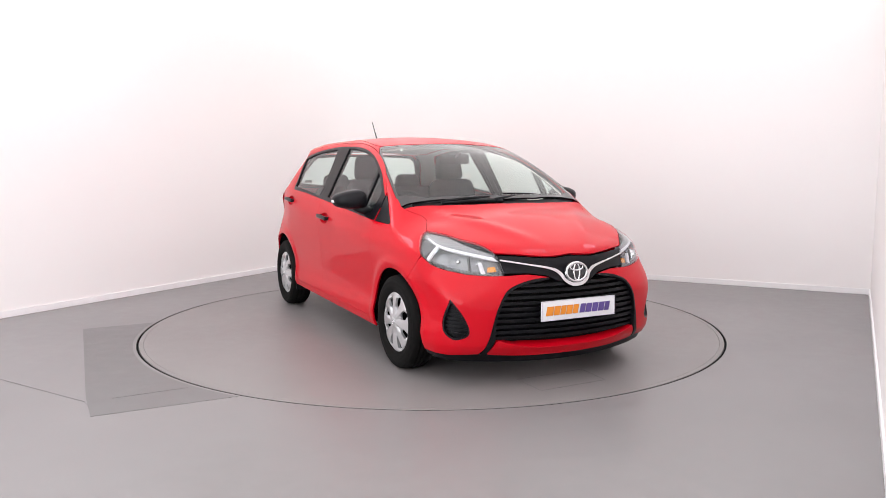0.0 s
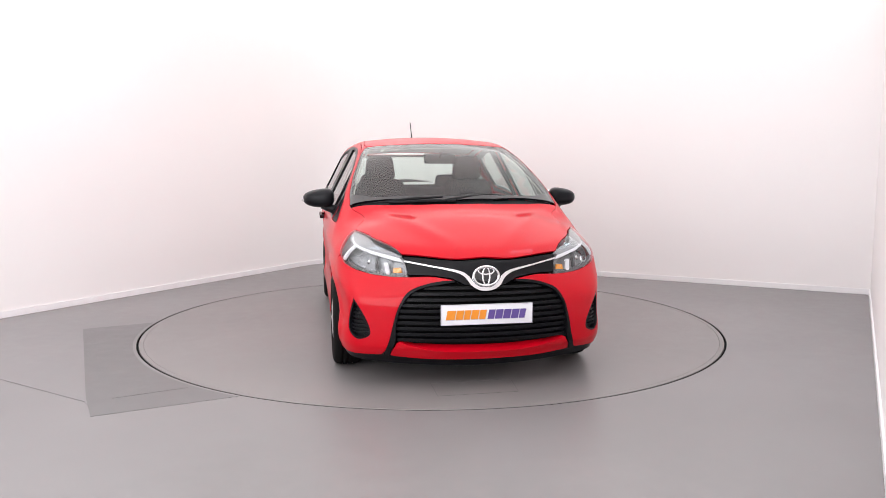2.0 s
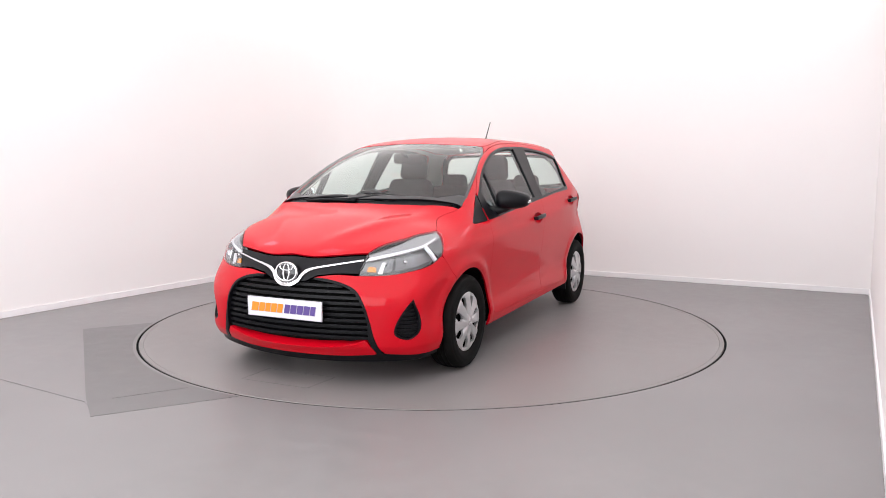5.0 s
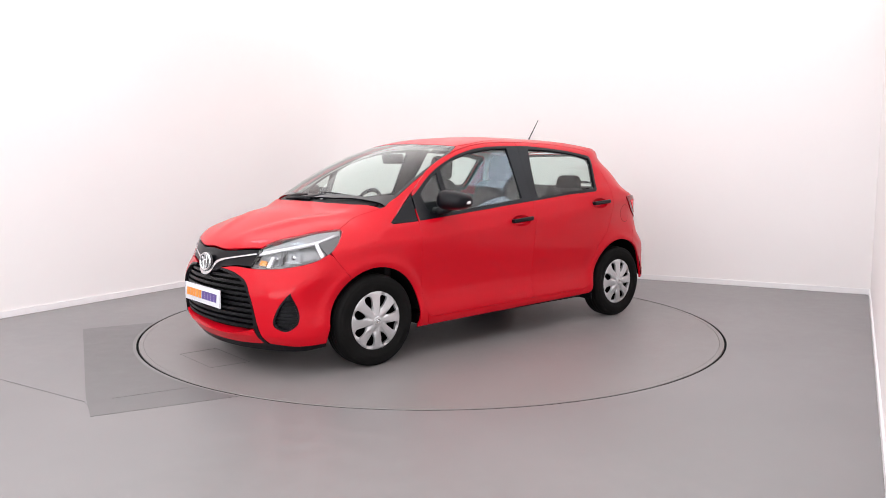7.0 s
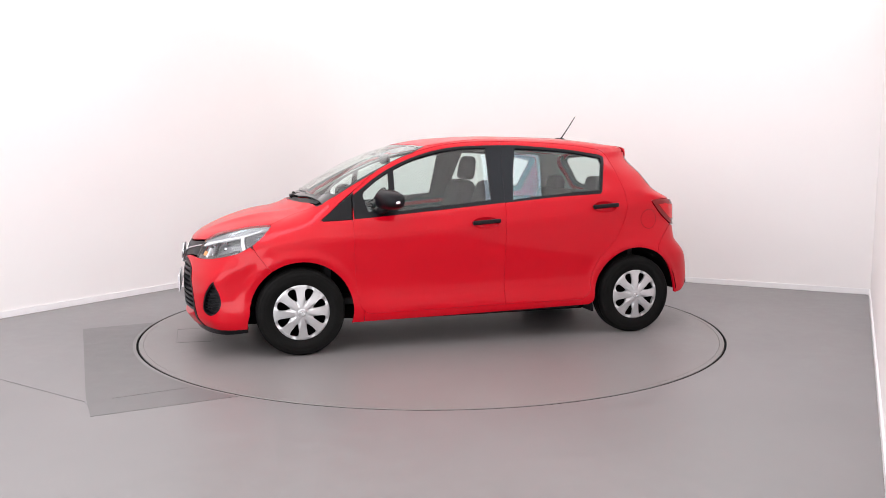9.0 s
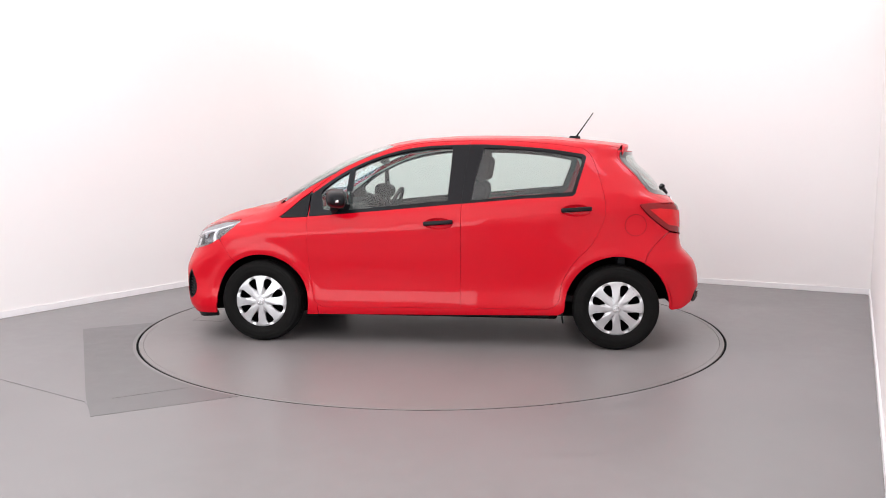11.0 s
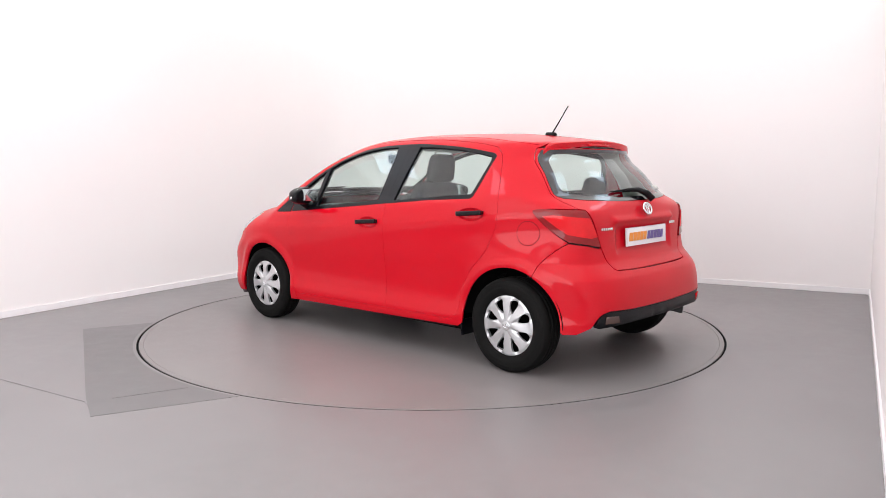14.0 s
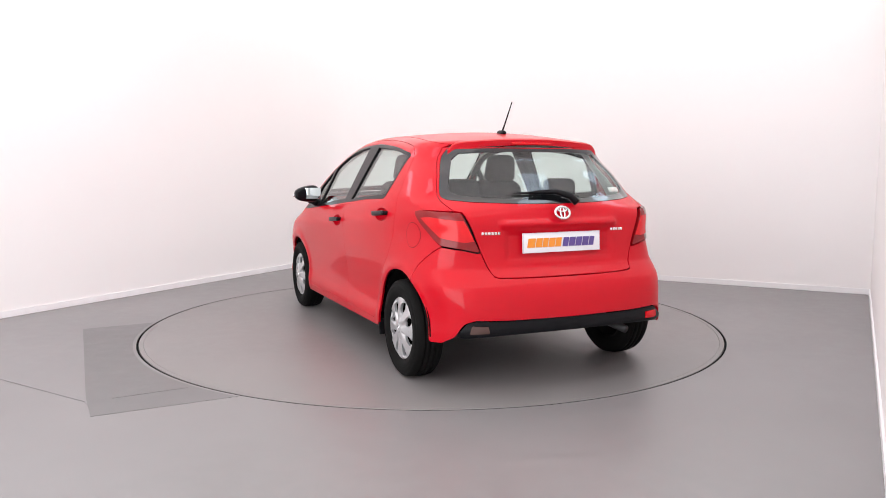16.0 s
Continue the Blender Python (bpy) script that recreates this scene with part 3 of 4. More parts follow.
    liner = [(1.0, 1.02), *WS_EDGE[3:], *ROOF_EDGE[1:], *tg[:-1], (-1.45, 0.98), (-1.17, 0.98), *REAR_SEAM[::-1][-25:][6:], *REAR_TOP[::-1][1:], *DOOR_TOP[::-1][1:]]
    panel("pillar_trim", "side", liner, HEADLINER, car, step=0.06, lift=-0.045, depth=0.004, mirror=True, label="pale grey inner pillar trim")


TG_EDGE = bend((0.545, 1.372), (0.60, 1.27), (0.655, 1.13), (0.665, 1.06), (0.64, 1.012))


def mirror_ob(ob, parent=None):
    """The same piece on the car's other side."""
    me = ob.data.copy()
    me.transform(Matrix.Diagonal((1, -1, 1, 1)))
    me.flip_normals()
    o = new(ob.name.split(".")[0], me)
    o.parent = parent or ob.parent
    for key in ("label",):
        if key in ob:
            o[key] = ob[key]
    o.visible_shadow = ob.visible_shadow
    return o


def door(car, outline, window, trim_edge, glasses, lining, handle_at, rear):
    name = "rear_door" if rear else "front_door"
    label = "red painted %s with black window trim" % name.replace("_", " ")
    hx, hz = handle_at
    cup = arc(hx, hz, 1.0, 0, 360, 28)
    cup = [(hx + (u - hx) * 0.098, hz - 0.004 + (v - hz) * 0.040) for u, v in cup[:-1]]
    a, b = panel(name, "side", outline, RED, car, holes=[window, cup], step=0.035, mirror=True, label=label)
    t1, t2 = panel("window_trim", "side", trim_edge, SATIN, a, holes=glasses, step=0.03, gap=0.0, lift=0.0015, depth=0.02, mirror=b, label="satin black window surround")
    for g in glasses:
        for p in panel("window_glass", "side", g, GLASS, a, gap=-0.004, step=0.06, lift=-0.008, depth=0.004, mirror=b, label="clear side glass"):
            p.visible_shadow = False
    c = np.array([hx, hz])
    dish = lambda uv: -0.028 * np.clip(1 - (((uv - c - (0, -0.004)) / (0.098, 0.040)) ** 2).sum(1), 0, 1) ** 0.5
    panel("handle_recess", "side", cup, RED, a, gap=0.0, step=0.012, lift=0.0, depth=0.003, mirror=b, bulge=dish)
    for par, s in ((a, 1), (b, -1)):
        y = float(cast("side", [(hx, hz)])[0, 1])
        bm = bmesh.new()
        box(bm, (0.205, 0.022, 0.030), pose(hx, s * (y + 0.022), hz + 0.004, 0, 0, 0), 0.010, 3)
        box(bm, (0.03, 0.03, 0.024), pose(hx + 0.085, s * (y + 0.006), hz + 0.003), 0.006)
        box(bm, (0.03, 0.03, 0.024), pose(hx - 0.085, s * (y + 0.006), hz + 0.003), 0.006)
        bmesh.ops.rotate(bm, cent=(hx, s * y, hz), matrix=Matrix.Rotation(radians(4), 3, "Y"), verts=bm.verts)
        part("door_handle", bm, SATIN, par, "black plastic pull handle")
    panel("frame_lining", "side", inset_list(trim_edge, -0.022), TRIM, a, holes=[inset_list(g, -0.004) for g in glasses], gap=0.0, step=0.05, lift=-0.03, depth=0.004, mirror=b, label="dark inner window frame")
    panel("door_trim", "side", lining, TRIM, a, step=0.07, lift=-0.055, depth=0.004, mirror=b, label="dark inner door trim")
    return a, b


def inset_list(o, g):
    return [tuple(p) for p in inset(dense(list(map(tuple, o)), 0.02), g)]


def doors(car):
    f_out = [*DOOR_TOP, *B_SEAM[1:], *FRONT_SEAM]
    f_win = [(0.893, 1.060), *bend((0.868, 1.076), (0.673, 1.212), (0.461, 1.312), (0.253, 1.374), (0.048, 1.402), (-0.222, 1.412)), *bend((-0.222, 1.412), (-0.198, 1.15), (-0.186, 1.004)),
             *bend((0.10, 0.977), (0.45, 0.945), (0.80, 0.914), (0.893, 0.907))]
    k = next(i for i, p in enumerate(f_win) if p[0] <= -0.18)
    f_trim = f_win[:k] + [(-0.2338, 1.412), *bend((-0.2338, 1.412), (-0.2042, 1.20), (-0.1893, 1.0035))] + [p for p in f_win[k:] if p[0] > -0.18]
    f_line = [(-0.20, 0.955), (0.30, 0.905), (0.84, 0.86), (0.85, 0.45), (0.79, 0.31), (-0.20, 0.31)]
    f_gl = [*bend((0.590, 1.238), (0.45, 1.302), (0.253, 1.357), (0.048, 1.386), (-0.112, 1.392)), *bend((-0.105, 1.25), (-0.090, 1.022)), *bend((0.10, 1.002), (0.42, 0.970), (0.603, 0.952))]
    q_gl = [*bend((0.628, 1.218), (0.72, 1.160), (0.81, 1.090)), (0.822, 1.06), (0.805, 0.985), (0.79, 0.950), (0.642, 0.962)]
    door(car, f_out, f_win, f_trim, [f_gl, q_gl], f_line, (-0.033, 0.868), False)
    r_out = [*REAR_TOP, *REAR_SEAM[1:], *B_SEAM[::-1][:-1]]
    r_win = [*bend((-0.252, 1.412), (-0.39, 1.410), (-0.744, 1.383), (-1.02, 1.343)), (-1.043, 1.325), *bend((-1.03, 1.28), (-0.965, 1.075)), (-0.945, 1.058), *bend((-0.60, 1.040), (-0.196, 1.003))[0:], *bend((-0.205, 1.05), (-0.228, 1.25), (-0.252, 1.40))]
    k = len(bend((-0.205, 1.05), (-0.228, 1.25), (-0.252, 1.40)))
    r_trim = [(-0.2355, 1.412)] + r_win[:-k][1:-1] + [*bend((-0.1910, 1.0025), (-0.2058, 1.20), (-0.2338, 1.40))]
    r_line = [(-0.22, 0.965), (-0.60, 0.995), (-1.08, 1.0), (-1.12, 0.90), (-1.02, 0.70), (-0.90, 0.50), (-0.84, 0.32), (-0.22, 0.31)]
    r_gl = [*bend((-0.335, 1.390), (-0.55, 1.382), (-0.8, 1.358), (-1.01, 1.322)), *bend((-1.015, 1.29), (-0.945, 1.085)), *bend((-0.60, 1.057), (-0.252, 1.024))[0:], *bend((-0.285, 1.2), (-0.325, 1.35))]
    door(car, r_out, r_win, r_trim, [r_gl], r_line, (-0.972, 0.965), True)


def wheel(car, x, y, side):
    """Tyre, steel rim and eight-spoke silver cover; its face looks along +y before it is turned."""
    w = new("wheel")
    w.parent = car
    w.matrix_basis = pose(x, y, 0.292, 0, 0, 0 if side > 0 else 180)
    bm = bmesh.new()
    prof = [(0.184, -0.07), (0.212, -0.085), (0.245, -0.091), (0.272, -0.084), (0.288, -0.068), (0.293, -0.045), (0.293, -0.036), (0.286, -0.034), (0.286, -0.028), (0.295, -0.026), (0.295, -0.005), (0.288, -0.003), (0.288, 0.003), (0.295, 0.005), (0.295, 0.026), (0.286, 0.028), (0.286, 0.034), (0.293, 0.036), (0.293, 0.045), (0.288, 0.068), (0.280, 0.078), (0.272, 0.0845), (0.270, 0.0835), (0.266, 0.0865), (0.245, 0.0915), (0.243, 0.0905), (0.240, 0.0915), (0.222, 0.089), (0.212, 0.085), (0.203, 0.0815), (0.193, 0.078), (0.186, 0.072), (0.183, 0.060)]
    lathe(bm, prof, 72, closed=True)
    part("tyre", bm, RUBBER, w, "black rubber road tyre")
    bm = bmesh.new()
    lathe(bm, [(0.187, 0.066), (0.184, 0.055), (0.178, 0.02), (0.172, -0.06), (0.03, -0.05), (0.03, 0.02), (0.13, 0.018), (0.16, 0.03), (0.18, 0.02)][:6] + [(0.005, 0.02)], 48)
    part("rim", bm, UNDER, w, "dark steel rim behind the cover")
    # cover: disc with eight slots between raised spokes
    from mathutils.geometry import delaunay_2d_cdt
    R = 0.188
    outline = [(R * math.cos(2 * math.pi * i / 96), R * math.sin(2 * math.pi * i / 96)) for i in range(96)]
    holes = []
    for k in range(8):
        a0 = 2 * math.pi * (k + 0.5) / 8
        pts = []
        for r, da in ((0.080, -0.02), (0.096, -0.13), (0.120, -0.215), (0.145, -0.235), (0.160, -0.205), (0.1665, -0.10), (0.168, 0.03), (0.163, 0.125), (0.142, 0.145), (0.115, 0.12), (0.092, 0.07)):
            pts.append((r * math.cos(a0 + da), r * math.sin(a0 + da)))
        holes.append(bend(*pts, pts[0], n=3)[:-1])
    uv, tris = sheet("side", outline, holes, 0.0075, 0.0)
    rr, aa = np.hypot(uv[:, 0], uv[:, 1]), np.arctan2(uv[:, 1], uv[:, 0])
    # each spoke is a broad blade, tilted across and folded down sharply beside the openings
    off = (aa * 8 / (2 * math.pi) + 0.06) % 1.0
    off = np.minimum(off, 1 - off)
    turned = (aa * 8 / (2 * math.pi) + 0.56) % 1.0 - 0.5
    yy = 0.078 + 0.013 * ease(0.19, 0.04, rr) - 0.013 * ease(0.27, 0.46, off) * ease(0.035, 0.075, rr) * ease(0.188, 0.172, rr) - 0.008 * ease(0.176, 0.189, rr)
    rip = 0.010 * turned * ease(0.5, 0.3, off * 1.0) * ease(0.045, 0.10, rr) * ease(0.18, 0.15, rr)
    v = np.stack([uv[:, 0], yy + rip, uv[:, 1]], 1)
    t = v[tris]
    down = np.cross(t[:, 1] - t[:, 0], t[:, 2] - t[:, 0])[:, 1] < 0
    tris[down] = tris[down][:, ::-1]
    faces = [tuple(f) for f in tris]
    es = {(a, b) for f in faces for a, b in zip(f, f[1:] + f[:1])}
    rim_e = [e for e in es if (e[1], e[0]) not in es]
    low = {}
    vv = [tuple(q) for q in v]
    for a, b in rim_e:
        for q in (a, b):
            if q not in low:
                low[q] = len(vv)
                vv.append((v[q][0] * 0.99, v[q][1] - 0.016, v[q][2] * 0.99))
        faces.append((a, low[a], low[b], b))
    c = pydata("wheel_cover", vv, faces, SILVER, w, "silver eight-spoke plastic wheel cover")
    for p in c.data.polygons:
        p.use_smooth = True
    c.data.set_sharp_from_angle(angle=radians(50))
    bm = bmesh.new()
    lathe(bm, [(0.030, 0.086), (0.029, 0.0915), (0.022, 0.0935), (0.001, 0.0935)], 32)
    part("centre_cap", bm, SILVER, w, "round centre cap with a plain emblem")
    bm = bmesh.new()
    for rx, rz, px in ((0.018, 0.012, 0.0), (0.006, 0.012, 0.0), (0.011, 0.005, 0.006)):
        ring(bm, rx, rz, 0.0018, Matrix.Translation((0, 0.0935, px)) @ pose(0, 0, 0, 90, 0, 0))
    part("emblem", bm, CHROME, w, "small oval ring emblem")
    return w


def ring(bm, rx, ry, r, m, n=32, k=8):
    """An oval ring of round section, lying in its own xy plane."""
    vs = []
    for i in range(n):
        a = 2 * math.pi * i / n
        p, d = Vector((rx * math.cos(a), ry * math.sin(a), 0)), Vector((math.cos(a), math.sin(a), 0))
        vs.append([bm.verts.new(m @ (p + d * r * math.cos(2 * math.pi * j / k) + Vector((0, 0, r * math.sin(2 * math.pi * j / k))))) for j in range(k)])
    for i in range(n):
        for j in range(k):
            bm.faces.new((vs[i][j], vs[(i + 1) % n][j], vs[(i + 1) % n][(j + 1) % k], vs[i][(j + 1) % k]))


CAR_OFFSET = Vector((-0.111, -0.012, 0.0))


def build_car():
    car = new("hatchback_car")
    tagged(car, "red five-door hatchback car with black trim on a turntable", "car")
    car_panels(car)
    doors(car)
    front_end(car)
    rear_end(car)
    for x, y in ((1.255, 0.742), (-1.255, 0.740)):
        wheel(car, x, y, 1)
        wheel(car, x, -y, -1)
    underside(car)
    cabin(car)
    details(car)
    return car


def front_end(car):
    F = lambda *p: redraw("front", "nose", p)
    S = lambda *p: redraw("side", "nose", p)
    fa = FRONT_ARCH
    grille_edge = bend((0.175, 0.628), (0.25, 0.622), (0.34, 0.603), (0.43, 0.562), (0.485, 0.48), (0.515, 0.38), (0.535, 0.29), (0.56, 0.215))
    lamp_low = F(*bend((0.425, 0.640), (0.52, 0.640), (0.62, 0.648))) + S(*bend((1.735, 0.668), (1.65, 0.695), (1.575, 0.735)))
    fog = F(*bend((0.727, 0.515), (0.748, 0.42), (0.752, 0.325), (0.706, 0.282), (0.640, 0.315), (0.660, 0.40), (0.727, 0.515), n=5))[:-1]
    half = [*F(*bend((0.425, 0.640), (0.30, 0.645), (0.175, 0.628)), *grille_edge[1:], (0.575, 0.195)), *S((1.78, 0.188), (1.70, 0.190), (1.605, 0.195)),
            *S(*arc(fa[0], fa[1], fa[2], 0, 55.5, 10)), *S(*bend((1.4420, 0.5725), (1.507, 0.6510), (1.557, 0.726)))[:-1], *lamp_low[::-1][:-1]]
    panel("front_bumper", "nose", half, RED, car, holes=[fog], step=0.025, gap=0.0007, mirror=True, label="red painted front bumper cover")
    lip = F(*bend((0.0, 0.222), (0.25, 0.227), (0.42, 0.258), (0.480, 0.278)), *bend((0.495, 0.272), (0.520, 0.225), (0.528, 0.192)), *bend((0.50, 0.186), (0.3, 0.172), (0.0, 0.168)))
    panel("bumper_lip", "nose", lip + flip(lip)[1:], RED, car, step=0.03, depth=0.06, label="red painted lower bumper lip")
    chin = F(*bend((0.0, 0.175), (0.3, 0.180), (0.55, 0.196))) + S((1.78, 0.192), (1.70, 0.196), (1.60, 0.200), (1.60, 0.165), (1.72, 0.150)) + F((0.55, 0.135), (0.3, 0.125), (0.0, 0.12))
    panel("chin_spoiler", "nose", chin + flip(chin), BLACK, car, step=0.04, lift=-0.010, label="black plastic chin below the bumper")
    # fog recess
    panel("fog_recess", "nose", fog, BLACK, car, gap=-0.004, step=0.02, lift=-0.030, depth=0.004, mirror=True, label="black corner recess")
    panel("recess_rim", "nose", fog, BLACK, car, holes=[inset_list(np.array(fog), 0.010)], gap=0.001, step=0.02, lift=-0.002, depth=0.03, mirror=True)
    for z in np.arange(0.315, 0.478, 0.022):
        w = 0.052 - 0.026 * ease(0.36, 0.52, z)
        y = 0.697 + 0.02 * ease(0.3, 0.5, z)
        panel("recess_slat", "nose", F((y - w, z), (y + w, z), (y + w, z + 0.008), (y - w, z + 0.008)), BLACK, car, step=0.02, gap=0, lift=-0.018, depth=0.012, mirror=True)
    # lower grille
    op = [(0.0, 0.600), (0.10, 0.612), *grille_edge[:-3], (0.482, 0.280), *bend((0.42, 0.260), (0.25, 0.229), (0.0, 0.224))]
    full = F(*op) + flip(F(*op))
    panel("grille_back", "nose", full, UNDER, car, gap=-0.004, step=0.05, lift=-0.055, depth=0.004, label="dark backing behind the grille")
    foot = [*grille_edge, (0.568, 0.190), (0.535, 0.190), *bend((0.522, 0.225), (0.500, 0.285)), *bend((0.500, 0.38), (0.470, 0.480), (0.412, 0.555), (0.32, 0.592), (0.175, 0.616))]
    panel("grille_frame", "nose", F(*foot), BLACK, car, gap=0.0015, step=0.02, lift=0.003, depth=0.05, mirror=True, label="black plastic grille surround")
    edge = spline(*[(z, y) for y, z in ((0.495, 0.24), (0.503, 0.30), (0.505, 0.38), (0.480, 0.465), (0.43, 0.540), (0.35, 0.580), (0.2, 0.614))])
    for i in range(1, 11):
        z = 0.245 + i * 0.0335
        w = float(edge(np.array([z]))[0]) - 0.002
        if z < 0.27:
            w = 0.33
        n = 12
        top = [(w * (2 * k / n - 1), z + 0.017) for k in range(n + 1)]
        low = [(w * (2 * k / n - 1), z) for k in range(n + 1)]
        panel("grille_slat", "nose", F(*low, *top[::-1]), BLACK, car, gap=0, step=0.04, lift=-0.016, depth=0.03)
    # upper band with the bright line
    band = [(0.0, 0.742), (0.14, 0.733), (0.24, 0.739), (0.36, 0.750), (0.447, 0.752), (0.425, 0.655), (0.30, 0.654), (0.19, 0.640), (0.12, 0.606), (0.0, 0.596)]
    panel("upper_grille", "nose", F(*band) + flip(F(*band)), SATIN, car, gap=0.001, step=0.03, lift=-0.006, depth=0.03, label="black upper grille band")
    line = [*bend((0.440, 0.722), (0.30, 0.698), (0.17, 0.671), (0.115, 0.642), (0.082, 0.598), (0.04, 0.574), (0.0, 0.569)), *bend((0.0, 0.587), (0.036, 0.592), (0.067, 0.613), (0.102, 0.655), (0.155, 0.680), (0.30, 0.706), (0.440, 0.730))]
    panel("bright_strip", "nose", F(*line), CHROME, car, gap=0.0, step=0.012, lift=0.006, depth=0.02, mirror=True, label="chromed strip running into the badge")
    badge(car, Matrix.Translation((2.006, 0, 0.650)) @ pose(0, 0, 0, 84, 0, 90), 0.072, "front")
    plate(car, Matrix.Translation((2.036, 0, 0.441)) @ pose(0, 0, 0, 90, 0, 90))
    # headlamps
    lamp = [*lamp_low, *S(*bend((1.575, 0.735), (1.50, 0.790), (1.430, 0.858)))[1:], *redraw("top", "nose", lamp_edge()), *F(*bend((0.453, 0.760), (0.446, 0.74), (0.425, 0.650)))]
    for ob in panel("headlamp", "nose", lamp, LENS, car, gap=0.002, step=0.025, lift=0.001, depth=0.01, mirror=True, label="clear wraparound headlamp with chrome reflector"):
        ob.visible_shadow = False
        s = 1 if ob.data.vertices[0].co.y > 0 else -1
        lamp_inside(ob, s, lamp)


def lamp_inside(lens, s, outline):
    """Grey housing, bright bowl, trim blade and turn lamp behind the lens."""
    def skin(name, pts, material, lift, depth, label=""):
        o = panel(name, "nose", pts, material, lens, gap=0.0, step=0.02, lift=lift, depth=depth, label=label)
        if s < 0:
            o.data.transform(Matrix.Diagonal((1, -1, 1, 1)))
            o.data.flip_normals()
        return o
    F = lambda *p: redraw("front", "nose", p)
    S = lambda *p: redraw("side", "nose", p)
    skin("housing", inset_list(outline, 0.004), LAMPMID, -0.045, 0.002, "grey lamp housing")
    skin("upper_bezel", [*S(*bend((1.440, 0.868), (1.50, 0.862), (1.58, 0.852), (1.66, 0.834))), *F(*bend((0.46, 0.757), (0.47, 0.745))), *S(*bend((1.66, 0.800), (1.56, 0.815), (1.46, 0.845)))], LAMPTOP, -0.010, 0.02, "grey upper lamp bezel")
    skin("rear_bezel", [*S((1.445, 0.860), (1.50, 0.852), (1.60, 0.826), (1.595, 0.76), (1.585, 0.732), (1.55, 0.752), (1.50, 0.797))], LAMPGREY, -0.013, 0.02, "dark grey rear lamp bezel")
    skin("trim_blade", [*S(*bend((1.49, 0.846), (1.58, 0.818), (1.66, 0.800))), *F(*bend((0.47, 0.744), (0.45, 0.722))), *F((0.50, 0.732)), *S(*bend((1.67, 0.790), (1.60, 0.806), (1.50, 0.838)))], WHITE, -0.008, 0.015, "white trim blade")
    skin("blade_return", S((1.622, 0.806), (1.604, 0.808), (1.606, 0.725), (1.624, 0.714)), WHITE, -0.007, 0.015, "white trim blade")
    skin("inner_blade", F((0.525, 0.655), (0.548, 0.655), (0.556, 0.715), (0.538, 0.718)), WHITE, -0.010, 0.012, "white trim blade")
    skin("lower_bezel", [*F(*bend((0.43, 0.644), (0.52, 0.644), (0.62, 0.652))), *S((1.735, 0.672), (1.65, 0.70), (1.655, 0.716), (1.73, 0.690)), *F(*bend((0.62, 0.670), (0.52, 0.662), (0.435, 0.668)))], LAMPGREY, -0.012, 0.02, "dark grey lower lamp bezel")
    for (y, z, r), nm in (((0.645, 0.712, 0.062), "main_bowl"), ((0.555, 0.700, 0.045), "inner_bowl")):
        p = cast("front", [(y, z)])[0]
        n = Vector((0.93, 0.36, 0.05)).normalized()
        bm = bmesh.new()
        lathe(bm, [(r, -0.004), (r * 0.98, -0.006), (r * 0.9, -0.020), (r * 0.65, -0.040), (r * 0.3, -0.052), (0.002, -0.055)], 32)
        m = Matrix.Translation(Vector(p) - n * 0.028) @ n.to_track_quat("Y", "Z").to_matrix().to_4x4()
        bmesh.ops.transform(bm, matrix=m, verts=bm.verts)
        if s < 0:
            bmesh.ops.scale(bm, vec=(1, -1, 1), verts=bm.verts)
        bmesh.ops.recalc_face_normals(bm, faces=bm.faces)
        part(nm, bm, REFLECTOR, lens, "chrome reflector bowl")
        bm = bmesh.new()
        tube(bm, [m @ Vector((0, -0.05, 0)), m @ Vector((0, -0.012, 0))], r * 0.22, 12)
        if s < 0:
            bmesh.ops.scale(bm, vec=(1, -1, 1), verts=bm.verts)
            bmesh.ops.reverse_faces(bm, faces=bm.faces)
        part("bulb", bm, CHROME, lens)
    skin("turn_lamp", F((0.462, 0.655), (0.515, 0.653), (0.508, 0.690), (0.470, 0.695)), AMBER, -0.020, 0.012, "amber turn lamp")
    skin("divider", F((0.595, 0.655), (0.608, 0.655), (0.600, 0.765), (0.588, 0.765)), LAMPGREY, -0.016, 0.02)


def badge(car, m, r, where):
    b = new("badge")
    b.parent = car
    b.matrix_basis = m
    if where == "front":
        bm = bmesh.new()
        lathe(bm, [(r * 1.06, -0.012), (r * 1.05, 0.0), (r * 0.9, 0.004), (0.001, 0.006)], 40)
        bmesh.ops.rotate(bm, verts=bm.verts, matrix=Matrix.Rotation(math.pi / 2, 3, "X"))
        bmesh.ops.scale(bm, vec=(1.0, 0.80, 1), verts=bm.verts)
        part("backing", bm, GLOSSBLACK, b, "black oval backing")
    for rx, ry, dy, t in ((r, r * 0.74, 0, 0.0085), (r * 0.28, r * 0.68, 0, 0.006), (r * 0.62, r * 0.27, r * 0.40, 0.006)):
        bm = bmesh.new()
        ring(bm, rx, ry, t, Matrix.Translation((0, dy, 0.004)), 40, 8)
        bmesh.ops.recalc_face_normals(bm, faces=bm.faces)
        part("oval_ring", bm, CHROME, b)
    return b


